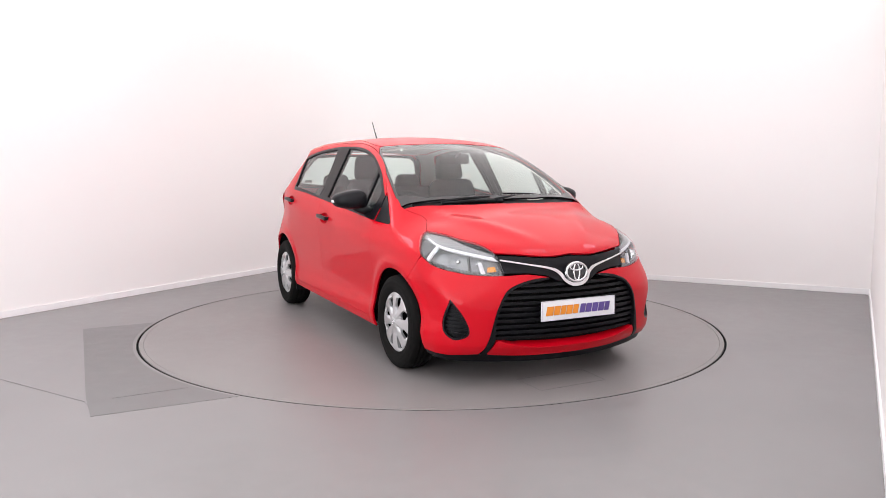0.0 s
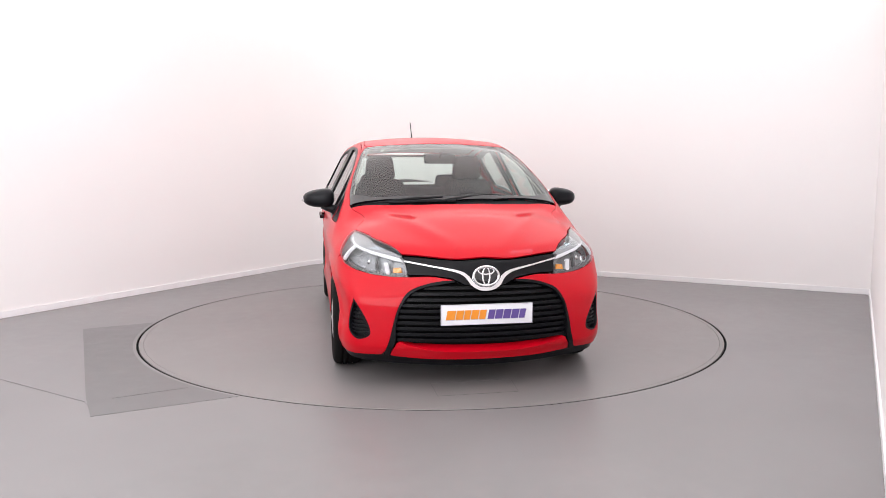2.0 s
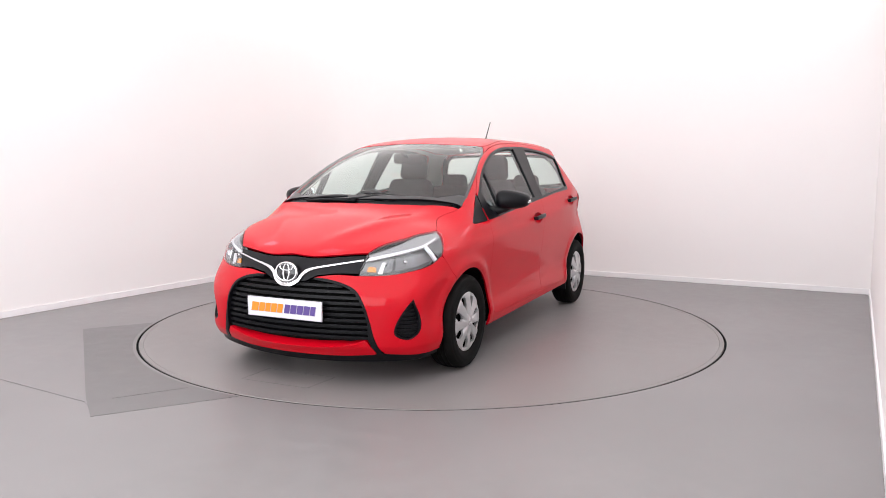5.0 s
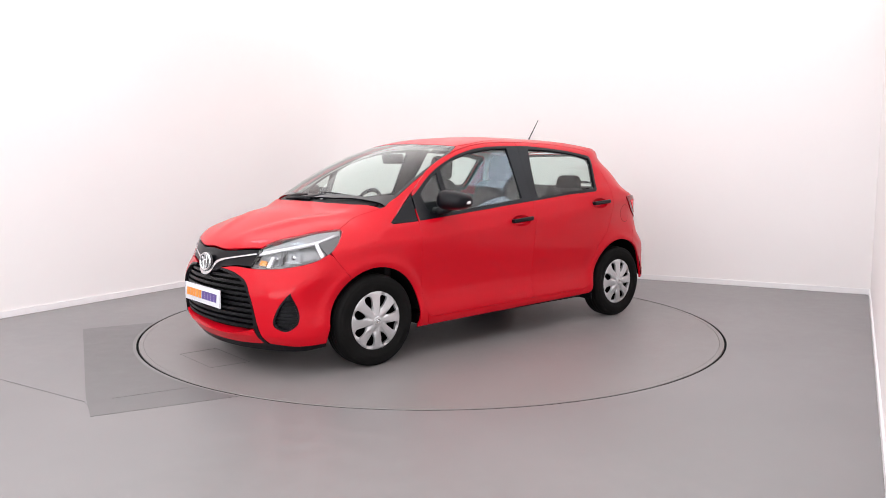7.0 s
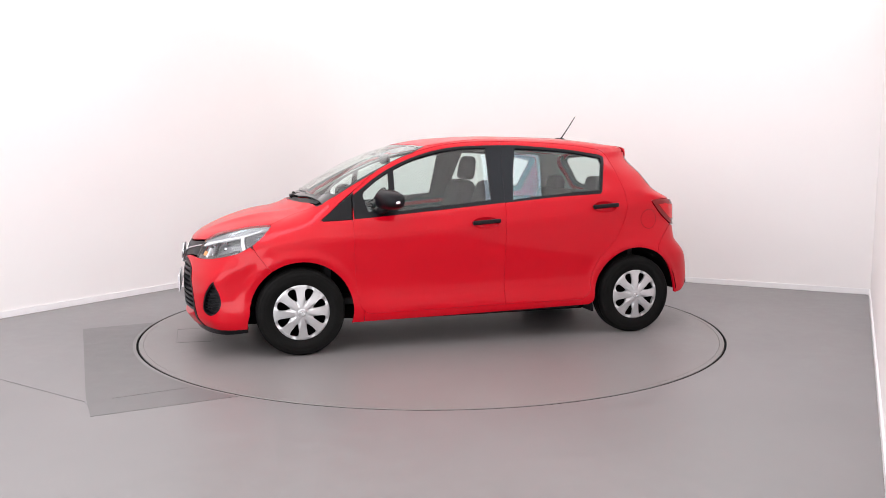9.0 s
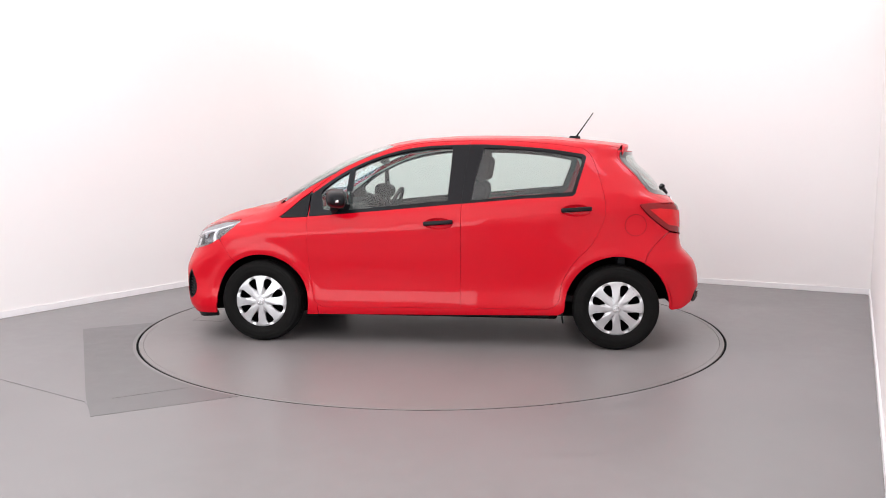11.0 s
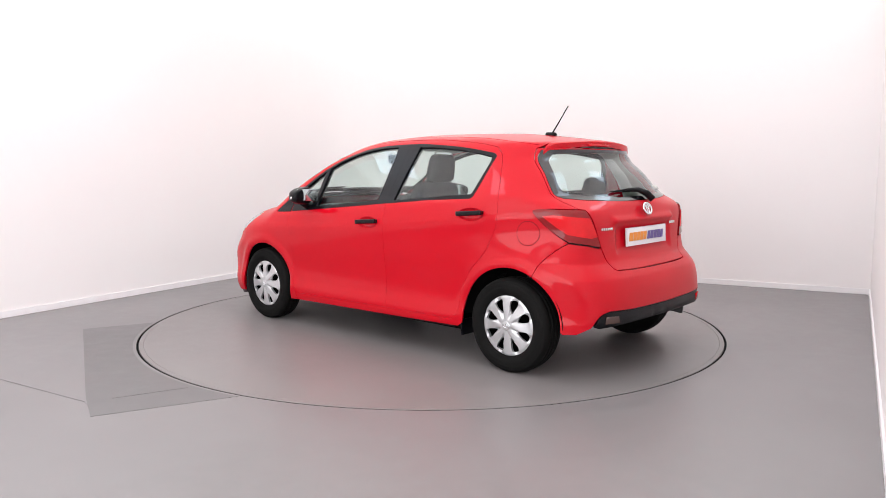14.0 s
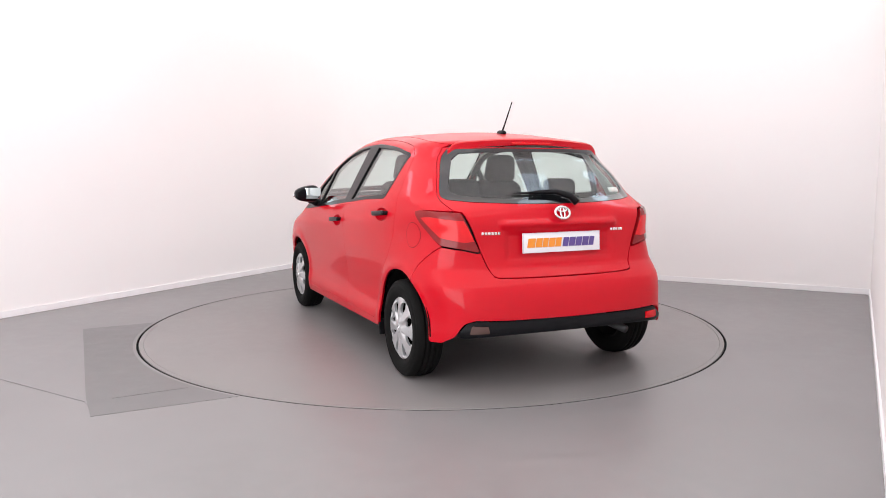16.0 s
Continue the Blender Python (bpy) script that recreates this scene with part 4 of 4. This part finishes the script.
def plate(car, m):
    """White dealer plate; its maker's name is shown as slanted bars in its colours."""
    b = new("plate")
    b.parent = car
    b.matrix_basis = m
    bm = bmesh.new()
    box(bm, (0.524, 0.115, 0.010), Matrix.Identity(4), 0.004)
    part("plate_board", bm, WHITE, b, "white plastic plate")
    bm = bmesh.new()
    for sx, sy, px, py in ((0.524, 0.003, 0, 0.055), (0.524, 0.003, 0, -0.055), (0.003, 0.107, 0.2595, 0), (0.003, 0.107, -0.2595, 0)):
        box(bm, (sx, sy, 0.002), pose(px, py, 0.006))
    part("plate_edge", bm, SHADOWGREY, b, smooth=False)
    x = -0.235
    widths = [0.054, 0.046, 0.040, 0.046, 0.042, 0.008, 0.042, 0.046, 0.046, 0.046, 0.038]
    for i, w in enumerate(widths):
        if w < 0.01:
            x += w
            continue
        for mat, dz, off in ((SHADOWGREY, 0.0052, 0.003), (ORANGE if i < 5 else PURPLE, 0.0064, 0.0)):
            bm = bmesh.new()
            h, sl = 0.052, 0.010
            vs = [bm.verts.new((x + dx + off, dy - off, dz)) for dx, dy in ((0, -h / 2), (w - 0.005, -h / 2), (w - 0.005 + sl, h / 2), (sl, h / 2))]
            bm.faces.new(vs)
            r = bmesh.ops.extrude_face_region(bm, geom=bm.faces[:])
            bmesh.ops.translate(bm, vec=(0, 0, 0.001), verts=[v for v in r["geom"] if isinstance(v, bmesh.types.BMVert)])
            bmesh.ops.recalc_face_normals(bm, faces=bm.faces)
            part("letter_bar" if dz > 0.006 else "bar_shadow", bm, mat, b, smooth=False)
        x += w
    return b


def rear_end(car):
    B = lambda *p: redraw("back", "tail", p)
    S = lambda *p: redraw("side", "tail", p)
    ra = REAR_ARCH
    # tailgate with glass
    gate = [(0.0, 1.372), (0.30, 1.373), *TG_EDGE, *bend((0.600, 1.005), (0.555, 0.90), (0.512, 0.785), (0.478, 0.70), (0.462, 0.655)), *bend((0.44, 0.645), (0.25, 0.640), (0.0, 0.640))]
    glass_o = [*bend((0.0, 1.345), (0.25, 1.344), (0.475, 1.335)), *bend((0.52, 1.30), (0.575, 1.20), (0.600, 1.125), (0.575, 1.098)), *bend((0.50, 1.086), (0.25, 1.073), (0.0, 1.070))]
    band_o = [*bend((0.0, 1.366), (0.30, 1.366), (0.530, 1.360)), *bend((0.56, 1.32), (0.61, 1.22), (0.652, 1.10), (0.635, 1.070)), *bend((0.52, 1.058), (0.25, 1.047), (0.0, 1.044))]
    g2, go, bo = both(gate), both(glass_o), both(band_o)
    tailgate = panel("tailgate", "back", g2, RED, car, holes=[bo], step=0.018, label="red painted tailgate", bulge=lambda uv: 0.022 * ease(0.965, 0.93, uv[:, 1]) * ease(0.905, 0.918, uv[:, 1]) * ease(0.41, 0.37, np.abs(uv[:, 0])) - 0.014 * ease(0.90, 0.875, uv[:, 1]) * ease(0.72, 0.745, uv[:, 1]) * ease(0.37, 0.34, np.abs(uv[:, 0])))
    panel("glass_border", "back", bo, GLOSSBLACK, tailgate, holes=[go], step=0.03, gap=0.001, lift=0.001, label="black border of the rear window")
    panel("rear_window", "back", go, GLASS, tailgate, gap=-0.003, step=0.05, lift=-0.001, depth=0.004, label="clear rear window").visible_shadow = False
    panel("tailgate_lining", "back", both([(0.0, 1.035), (0.30, 1.038), (0.57, 1.045), (0.56, 0.95), (0.45, 0.72), (0.0, 0.70)]), TRIM, tailgate, step=0.07, lift=-0.05, depth=0.004, label="dark inner tailgate lining")
    spoiler = roof_spoiler(car)
    bm = bmesh.new()
    box(bm, (0.012, 0.28, 0.016), pose(-1.386, 0, 1.397, 0, -12, 0), 0.004)
    part("brake_lamp", bm, TAILRED, spoiler, "slim dark red brake lamp")
    # tail lamps
    lamp = [*S(*bend((-1.402, 1.002), (-1.45, 1.010), (-1.52, 1.008))), *B(*bend((0.612, 1.000), (0.570, 0.905), (0.520, 0.790))), *B(*bend((0.53, 0.780), (0.62, 0.800))), *S(*bend((-1.61, 0.816), (-1.56, 0.848), (-1.47, 0.919), (-1.405, 0.985)))]
    l1, l2 = panel("tail_lamp", "tail", lamp, TAILDARK, car, gap=0.003, step=0.02, lift=0.008, depth=0.02, mirror=True, label="dark red wraparound tail lamp")
    blade = [*S(*bend((-1.465, 0.968), (-1.53, 0.975))), *B(*bend((0.605, 0.955), (0.578, 0.905), (0.55, 0.845))), *B((0.60, 0.838)), *S(*bend((-1.60, 0.862), (-1.52, 0.925)))]
    panel("brake_lens", "tail", blade, TAILRED, l1, gap=0.0, step=0.02, lift=0.0105, depth=0.006, mirror=l2, label="brighter red brake lens")
    # bumper
    half = [*B(*bend((0.0, 0.634), (0.25, 0.635), (0.43, 0.640)), *bend((0.462, 0.648), (0.485, 0.70), (0.514, 0.778))), *B(*bend((0.53, 0.774), (0.62, 0.794))), *S(*bend((-1.610, 0.809), (-1.538, 0.754), (-1.468, 0.679), (-1.437, 0.605))),
            *S(*arc(ra[0], ra[1], ra[2], 119.5, 180, 12)), *S((-1.63, 0.285), (-1.70, 0.29)), *B(*bend((0.70, 0.33), (0.66, 0.40), (0.60, 0.425))), *B(*bend((0.40, 0.418), (0.0, 0.415)))]
    panel("rear_bumper", "tail", half + flip(half), RED, car, step=0.025, gap=0.0008, label="red painted rear bumper cover")
    val = [*B(*bend((0.0, 0.408), (0.40, 0.412), (0.60, 0.418), (0.655, 0.395), (0.69, 0.335))), *B(*bend((0.66, 0.322), (0.4, 0.333), (0.0, 0.335)))]
    panel("rear_valance", "tail", val + flip(val), BLACK, car, step=0.03, lift=-0.012, depth=0.03, label="black plastic lower bumper insert",
          bulge=lambda uv: 0.018 * np.exp(-((uv[:, 1] - 0.355) / 0.03) ** 2))
    for k, ob in enumerate(panel("reflector", "tail", B((0.525, 0.352), (0.630, 0.352), (0.622, 0.393), (0.535, 0.390)), TAILRED, car, gap=0.0, step=0.02, lift=0.006, depth=0.012, mirror=True, label="red rear reflector")):
        if k == 0:
            ob.data.materials[0] = SMOKE
            tagged(ob, "smoky brown reversing lamp")
    plate(car, Matrix.Translation((-1.738, 0, 0.825)) @ pose(0, 0, 0, 87, 0, -90))
    badge(car, Matrix.Translation((-1.738, 0, 0.992)) @ pose(0, 0, 0, 70, 0, -90), 0.048, "rear")
    # maker and model names as plain bars
    for y0, n, w in ((0.50, 6, 0.018), (-0.36, 5, 0.016)):
        for i in range(n):
            y = y0 - i * 0.0195
            p = cast("back", [(y, 0.886)])[0]
            bm = bmesh.new()
            box(bm, (0.005, w * 0.8, 0.017), pose(p[0] - 0.002, p[1], p[2]), 0.0015)
            part("name_bar", bm, CHROME, tailgate)
    # wiper
    w = new("rear_wiper")
    w.parent = car
    p = [cast("back", [(y, z)])[0] + np.array([-0.03, 0, 0.012]) for y, z in ((-0.115, 1.035), (-0.09, 1.075), (0.0, 1.10), (0.16, 1.10))]
    bm = bmesh.new()
    tube(bm, p, [0.022, 0.022, 0.016, 0.007], 10)
    part("wiper_arm", bm, BLACK, w, "black plastic wiper arm")
    bm = bmesh.new()
    q = [cast("back", [(y, z)])[0] + np.array([-0.016, 0, 0.0]) for y, z in ((-0.06, 1.098), (0.08, 1.108), (0.27, 1.104))]
    tube(bm, q, [0.005, 0.010, 0.004], 8)
    part("wiper_blade", bm, BLACK, w)


def roof_spoiler(car):
    """Solid lip that carries the roof line over the rear window."""
    nx, ny = 8, 40
    top, low = [], []
    for j in range(ny + 1):
        y = 0.53 * (2 * j / ny - 1)
        roll = float(TOP(np.array(-1.29)) - CROWN(np.array(-1.29)) * y * y - cast("top", [(-1.29, y)])[0, 2])
        x0 = -1.338 + 0.13 * y * y
        x1 = x0 - 0.004 - 0.045 * (1 - (abs(y) / 0.53) ** 5)
        for i in range(nx + 1):
            x = x0 + (x1 - x0) * i / nx
            z = float(TOP(np.array(x)) - CROWN(np.array(x)) * y * y) + 0.002 - roll
            e = i / nx
            top.append((x, y, z - 0.006 * e ** 4))
            low.append((x + 0.006 * e ** 4, y, z - 0.044 + 0.004 * e))
    verts = top + low
    n = len(top)
    w = nx + 1
    faces = []
    for j in range(ny):
        for i in range(nx):
            a = j * w + i
            faces += [(a, a + w, a + w + 1, a + 1), (n + a, n + a + 1, n + a + w + 1, n + a + w)]
        a, b = j * w + nx, j * w
        faces += [(a, a + w, n + a + w, n + a), (b, n + b, n + b + w, b + w)]
    for i in range(nx):
        a = ny * w + i
        faces += [(i, i + 1, n + i + 1, n + i), (a, n + a, n + a + 1, a + 1)]
    ob = pydata("spoiler", verts, faces, RED, car, "red roof spoiler over the rear window")
    for p in ob.data.polygons:
        p.use_smooth = True
    ob.data.set_sharp_from_angle(angle=radians(40))
    return ob


def underside(car):
    bm = bmesh.new()
    box(bm, (2.85, 1.10, 0.12), pose(0.40, 0, 0.235), 0.03)
    box(bm, (1.70, 1.50, 0.09), pose(-0.01, 0, 0.238), 0.02)
    part("floor_pan", bm, UNDER, car, "dark underbody")
    for x, r in ((1.248, 0.362), (-1.262, 0.372)):
        for s in (1, -1):
            bm = bmesh.new()
            n = 28
            rows = []
            for y in (0.50, 0.79):
                rows.append([bm.verts.new((x + r * math.cos(math.pi * (0.02 + 0.96 * i / n)), s * y, 0.29 + r * math.sin(math.pi * (0.02 + 0.96 * i / n)))) for i in range(n + 1)])
            for i in range(n):
                bm.faces.new((rows[0][i], rows[0][i + 1], rows[1][i + 1], rows[1][i]))
            c = bm.verts.new((x, s * 0.50, 0.29))
            for i in range(n):
                bm.faces.new((rows[0][i], c, rows[0][i + 1]))
            part("arch_liner", bm, UNDER, car, "dark wheel arch liner")
    bm = bmesh.new()
    tube(bm, [(-1.255, -0.7, 0.28), (-1.255, 0.7, 0.28)], 0.035, 12)
    part("rear_axle", bm, UNDER, car)
    bm = bmesh.new()
    box(bm, (0.30, 0.5, 0.14), pose(-1.58, -0.1, 0.37), 0.05)
    part("silencer", bm, STEEL, car, "dark exhaust silencer")
    bm = bmesh.new()
    tube(bm, [(-1.60, -0.34, 0.34), (-1.72, -0.40, 0.30), (-1.81, -0.42, 0.285)], 0.024, 14)
    part("exhaust_pipe", bm, STEEL, car, "steel exhaust pipe")
    for x, z, w in ((-0.89, 0.20, 0.10),):
        for s in (1, -1):
            bm = bmesh.new()
            box(bm, (0.012, 0.16, w), pose(x, s * 0.745, z + 0.03, 0, 8, 0), 0.004)
            part("mud_flap", bm, BLACK, car, "small black mud flap")
    for s in (1, -1):
        bm = bmesh.new()
        box(bm, (1.6, 0.03, 0.03), pose(0, s * 0.77, 0.222, 0, 0.5, 0), 0.008)
        part("sill_edge", bm, BLACK, car)


def rounded(bm, size, m, r, top=1.0):
    """A padded block; top narrows its upper end."""
    b = bmesh.new()
    bmesh.ops.create_cube(b, size=1, matrix=Matrix.Diagonal((*size, 1)))
    for v in b.verts:
        if v.co.z > 0:
            v.co.y *= top
    bmesh.ops.bevel(b, geom=b.edges[:], offset=r, segments=4, profile=0.5, affect="EDGES")
    bmesh.ops.transform(b, matrix=m, verts=b.verts)
    me = bpy.data.meshes.new("tmp")
    b.to_mesh(me)
    b.free()
    bm.from_mesh(me)
    bpy.data.meshes.remove(me)


def cabin(car):
    for s in (1, -1):
        seat = new("front_seat")
        seat.parent = car
        seat.matrix_basis = pose(0.02, s * 0.37, 0.0)
        bm = bmesh.new()
        rounded(bm, (0.50, 0.50, 0.18), pose(0.15, 0, 0.50, 0, -6, 0), 0.06)
        part("seat_cushion", bm, SEAT, seat, "dark grey fabric seat cushion")
        bm = bmesh.new()
        rounded(bm, (0.16, 0.50, 0.66), pose(-0.19, 0, 0.83, 0, -18, 0), 0.065, 0.78)
        part("seat_backrest", bm, SEAT, seat, "dark grey fabric backrest")
        bm = bmesh.new()
        rounded(bm, (0.10, 0.26, 0.20), pose(-0.325, 0, 1.245, 0, -10, 0), 0.045, 0.82)
        part("headrest", bm, SEAT, seat, "dark grey headrest")
        bm = bmesh.new()
        for y in (0.06, -0.06):
            tube(bm, [(-0.285, y, 1.08), (-0.315, y, 1.19)], 0.007, 8)
        part("headrest_post", bm, CHROME, seat)
    bench = new("rear_bench")
    bench.parent = car
    bm = bmesh.new()
    rounded(bm, (0.48, 1.22, 0.18), pose(-0.68, 0, 0.52, 0, -6, 0), 0.06)
    part("bench_cushion", bm, SEAT, bench, "dark grey rear bench cushion")
    bm = bmesh.new()
    rounded(bm, (0.14, 1.22, 0.56), pose(-1.02, 0, 0.80, 0, -20, 0), 0.05, 0.92)
    part("bench_backrest", bm, SEAT, bench, "dark grey rear backrest")
    for y in (0.36, -0.36):
        bm = bmesh.new()
        rounded(bm, (0.09, 0.26, 0.15), pose(-1.14, y, 1.105, 0, -12, 0), 0.04, 0.85)
        part("headrest", bm, SEAT, bench, "dark grey rear headrest")
    bm = bmesh.new()
    rounded(bm, (0.46, 1.30, 0.32), pose(0.86, 0, 0.79, 0, 6, 0), 0.09, 0.94)
    rounded(bm, (0.24, 0.40, 0.10), pose(0.74, -0.37, 0.955, 0, 8, 0), 0.04, 0.85)
    dash = part("dashboard", bm, TRIM, car, "dark grey dashboard")
    st = new("steering_wheel")
    st.parent = car
    st.matrix_basis = pose(0.50, -0.37, 0.905) @ pose(0, 0, 0, 0, 65, 0)
    bm = bmesh.new()
    ring(bm, 0.18, 0.18, 0.016, Matrix.Identity(4), 40, 10)
    bmesh.ops.recalc_face_normals(bm, faces=bm.faces)
    part("wheel_rim", bm, TRIM, st, "black steering wheel rim")
    bm = bmesh.new()
    box(bm, (0.10, 0.14, 0.05), pose(0, 0, 0.01), 0.02)
    for a in (0, 90, -90):
        box(bm, (0.15, 0.035, 0.02), pose(0.09 * math.cos(radians(a)), 0.09 * math.sin(radians(a)), 0.0, 0, 0, a), 0.006)
    part("wheel_hub", bm, TRIM, st)
    bm = bmesh.new()
    tube(bm, [(0, 0, 0), (0.0, 0, 0.25)], 0.03, 12)
    part("steering_column", bm, TRIM, st)
    mir = new("rear_view_mirror")
    mir.parent = car
    bm = bmesh.new()
    rounded(bm, (0.035, 0.24, 0.075), pose(0.50, 0, 1.315, 0, 8, 0), 0.015)
    part("mirror_shell", bm, BLACK, mir, "black mirror shell")
    bm = bmesh.new()
    tube(bm, [(0.52, 0, 1.325), (0.60, 0, 1.355)], 0.010, 8)
    part("mirror_stem", bm, BLACK, mir)
    bm = bmesh.new()
    box(bm, (2.3, 1.36, 0.05), pose(-0.2, 0, 0.33), 0.01)
    box(bm, (0.05, 1.36, 0.52), pose(1.06, 0, 0.60), 0.01)
    box(bm, (0.05, 1.30, 0.40), pose(-1.30, 0, 0.52), 0.01)
    box(bm, (0.42, 1.20, 0.03), pose(-1.40, 0, 0.72), 0.01)
    part("cabin_floor", bm, TRIM, car, "dark carpeted cabin floor")
    bm = bmesh.new()
    box(bm, (0.55, 0.24, 0.30), pose(0.52, 0, 0.50), 0.05)
    part("centre_console", bm, TRIM, car, "dark centre console")
    bm = bmesh.new()
    tube(bm, [(0.42, 0, 0.62), (0.38, 0, 0.76)], [0.012, 0.022], 10)
    part("gear_lever", bm, TRIM, car)


def details(car):
    # door mirrors
    for s in (1, -1):
        mr = new("door_mirror")
        mr.parent = car
        tagged(mr, "black door mirror with a side repeater lamp")
        bm = bmesh.new()
        b = bmesh.new()
        bmesh.ops.create_uvsphere(b, u_segments=32, v_segments=20, radius=1)
        for v in b.verts:
            x, y, z = v.co
            q = lambda t, e: math.copysign(abs(t) ** e, t)
            v.co = Vector((q(x, 0.75) * 0.085 if x > 0 else max(q(x, 0.4) * 0.05, -0.05), q(y, 0.72) * 0.108, q(z, 0.72) * 0.064))
            v.co.z *= 1.0 - 0.28 * (v.co.y / 0.108) if v.co.z > 0 else 1.0 - 0.12 * (v.co.y / 0.108)
            v.co.x -= 0.035 * (v.co.y / 0.108) + 0.0
        bmesh.ops.transform(b, matrix=pose(0.66, 0.895, 1.034, 0, 0, 0), verts=b.verts)
        if s < 0:
            bmesh.ops.scale(b, vec=(1, -1, 1), verts=b.verts)
            bmesh.ops.reverse_faces(b, faces=b.faces)
        part("mirror_housing", b, SATIN, mr, "glossy black mirror housing")
        bm = bmesh.new()
        tube(bm, [(0.72, s * 0.76, 0.952), (0.71, s * 0.81, 0.962), (0.68, s * 0.87, 0.985)], [0.036, 0.030, 0.026], 12)
        part("mirror_arm", bm, BLACK, mr)
        bm = bmesh.new()
        box(bm, (0.004, 0.165, 0.088), pose(0.598, s * 0.88, 1.040, 0, 0, s * -16), 0.0015)
        part("mirror_face", bm, MIRROR, mr, "silvered mirror glass")
        bm = bmesh.new()
        rounded(bm, (0.085, 0.012, 0.020), pose(0.66, s * 0.985, 1.018, 0, 6, s * -38), 0.005)
        part("repeater_lamp", bm, CHROME, mr, "clear side repeater lamp")
    # front wipers
    for pts, blade in ((((1.215, -0.08, 1.035), (1.175, 0.10, 1.058), (1.150, 0.30, 1.060)), ((1.165, 0.02, 1.078), (1.145, 0.28, 1.062), (1.10, 0.50, 1.035))),
                       (((1.215, -0.02, 1.030), (1.205, -0.25, 1.032), (1.165, -0.45, 1.022)), ((1.190, -0.10, 1.060), (1.175, -0.32, 1.045), (1.115, -0.58, 1.012)))):
        w = new("front_wiper")
        w.parent = car
        tagged(w, "black windscreen wiper")
        bm = bmesh.new()
        tube(bm, pts, [0.016, 0.012, 0.008], 8)
        part("wiper_arm", bm, BLACK, w)
        bm = bmesh.new()
        p = bend(*blade, n=5)
        tube(bm, p, [0.005 + 0.007 * math.sin(math.pi * i / (len(p) - 1)) for i in range(len(p))], 8)
        part("wiper_blade", bm, BLACK, w)
    # aerial
    a = new("aerial")
    a.parent = car
    z = float(cast("top", [(-1.0, 0.0)])[0, 2])
    bm = bmesh.new()
    rounded(bm, (0.085, 0.04, 0.028), pose(-1.0, 0, z + 0.008, 0, -3, 0), 0.012, 0.6)
    part("aerial_base", bm, BLACK, a)
    bm = bmesh.new()
    tube(bm, [(-1.01, 0, z + 0.015), (-1.06, 0, z + 0.085), (-1.135, 0, z + 0.195)], [0.006, 0.0045, 0.0035], 8)
    part("aerial_rod", bm, BLACK, a, "thin black aerial rod")
    # fuel flap as a round seam
    ring_pts = arc(-1.375, 0.862, 0.071, 0, 360, 40)[:-1]
    flap = panel("fuel_flap", "side", ring_pts, RED, car, gap=0.0, step=0.02, lift=0.0015, depth=0.003, label="round red fuel flap")
    panel("fuel_flap_seam", "side", arc(-1.375, 0.862, 0.0735, 0, 360, 40)[:-1], UNDER, car, holes=[ring_pts], gap=0.0, step=0.02, lift=0.0008, depth=0.002)
    # washer dimple and fuel sticker on the rear glass
    p = cast("back", [(-0.50, 1.115)])[0]
    bm = bmesh.new()
    box(bm, (0.002, 0.07, 0.035), pose(p[0] - 0.004, p[1], p[2], 0, 38, 0))
    part("window_sticker", bm, HEADLINER, car, "small pale window sticker")
    for y, w in ((0.42, 0.07), (-0.42, 0.06)):
        p = cast("top", [(0.475, y)])[0]
        n = Vector(slope(np.array([p]))[0])
        bm = bmesh.new()
        box(bm, (0.022, w, 0.001), Matrix.Translation(Vector(p) - n * 0.012) @ n.to_track_quat("Z", "Y").to_matrix().to_4x4())
        part("screen_sticker", bm, HEADLINER, car, "small pale sticker inside the windscreen")


# ---- build ----
room()
table = turntable()
car = build_car()
for i, (fx, fy) in enumerate(((1.60, -1.55), (2.75, -0.25), (-1.50, -1.60), (-2.65, 0.25))):
    ceiling_light(fx, fy, 30.6)
floor_marks()


def heading(t):
    """The turntable's angle in degrees: it gathers speed, then turns evenly."""
    if t >= 2.0:
        return -80.63 - 11.85 * (t - 2.0)
    return float(np.interp(t, (0, 0.5, 1.0, 1.5, 2.0), (-63.55, -65.47, -69.18, -74.40, -80.63)))


def motions():
    times = [0.0, 0.5, 1.0, 1.5, 2.0, 2.5] + [3.0 + k for k in range(14)]
    walk(table, [(t, pose(0, 0, 0, 0, 0, heading(t))) for t in times])
    rows = []
    for t in times:
        m = pose(0, 0, 0, 0, 0, heading(t)) @ Matrix.Translation(CAR_OFFSET)
        rows.append((t, m))
    walk(car, rows)


motions()
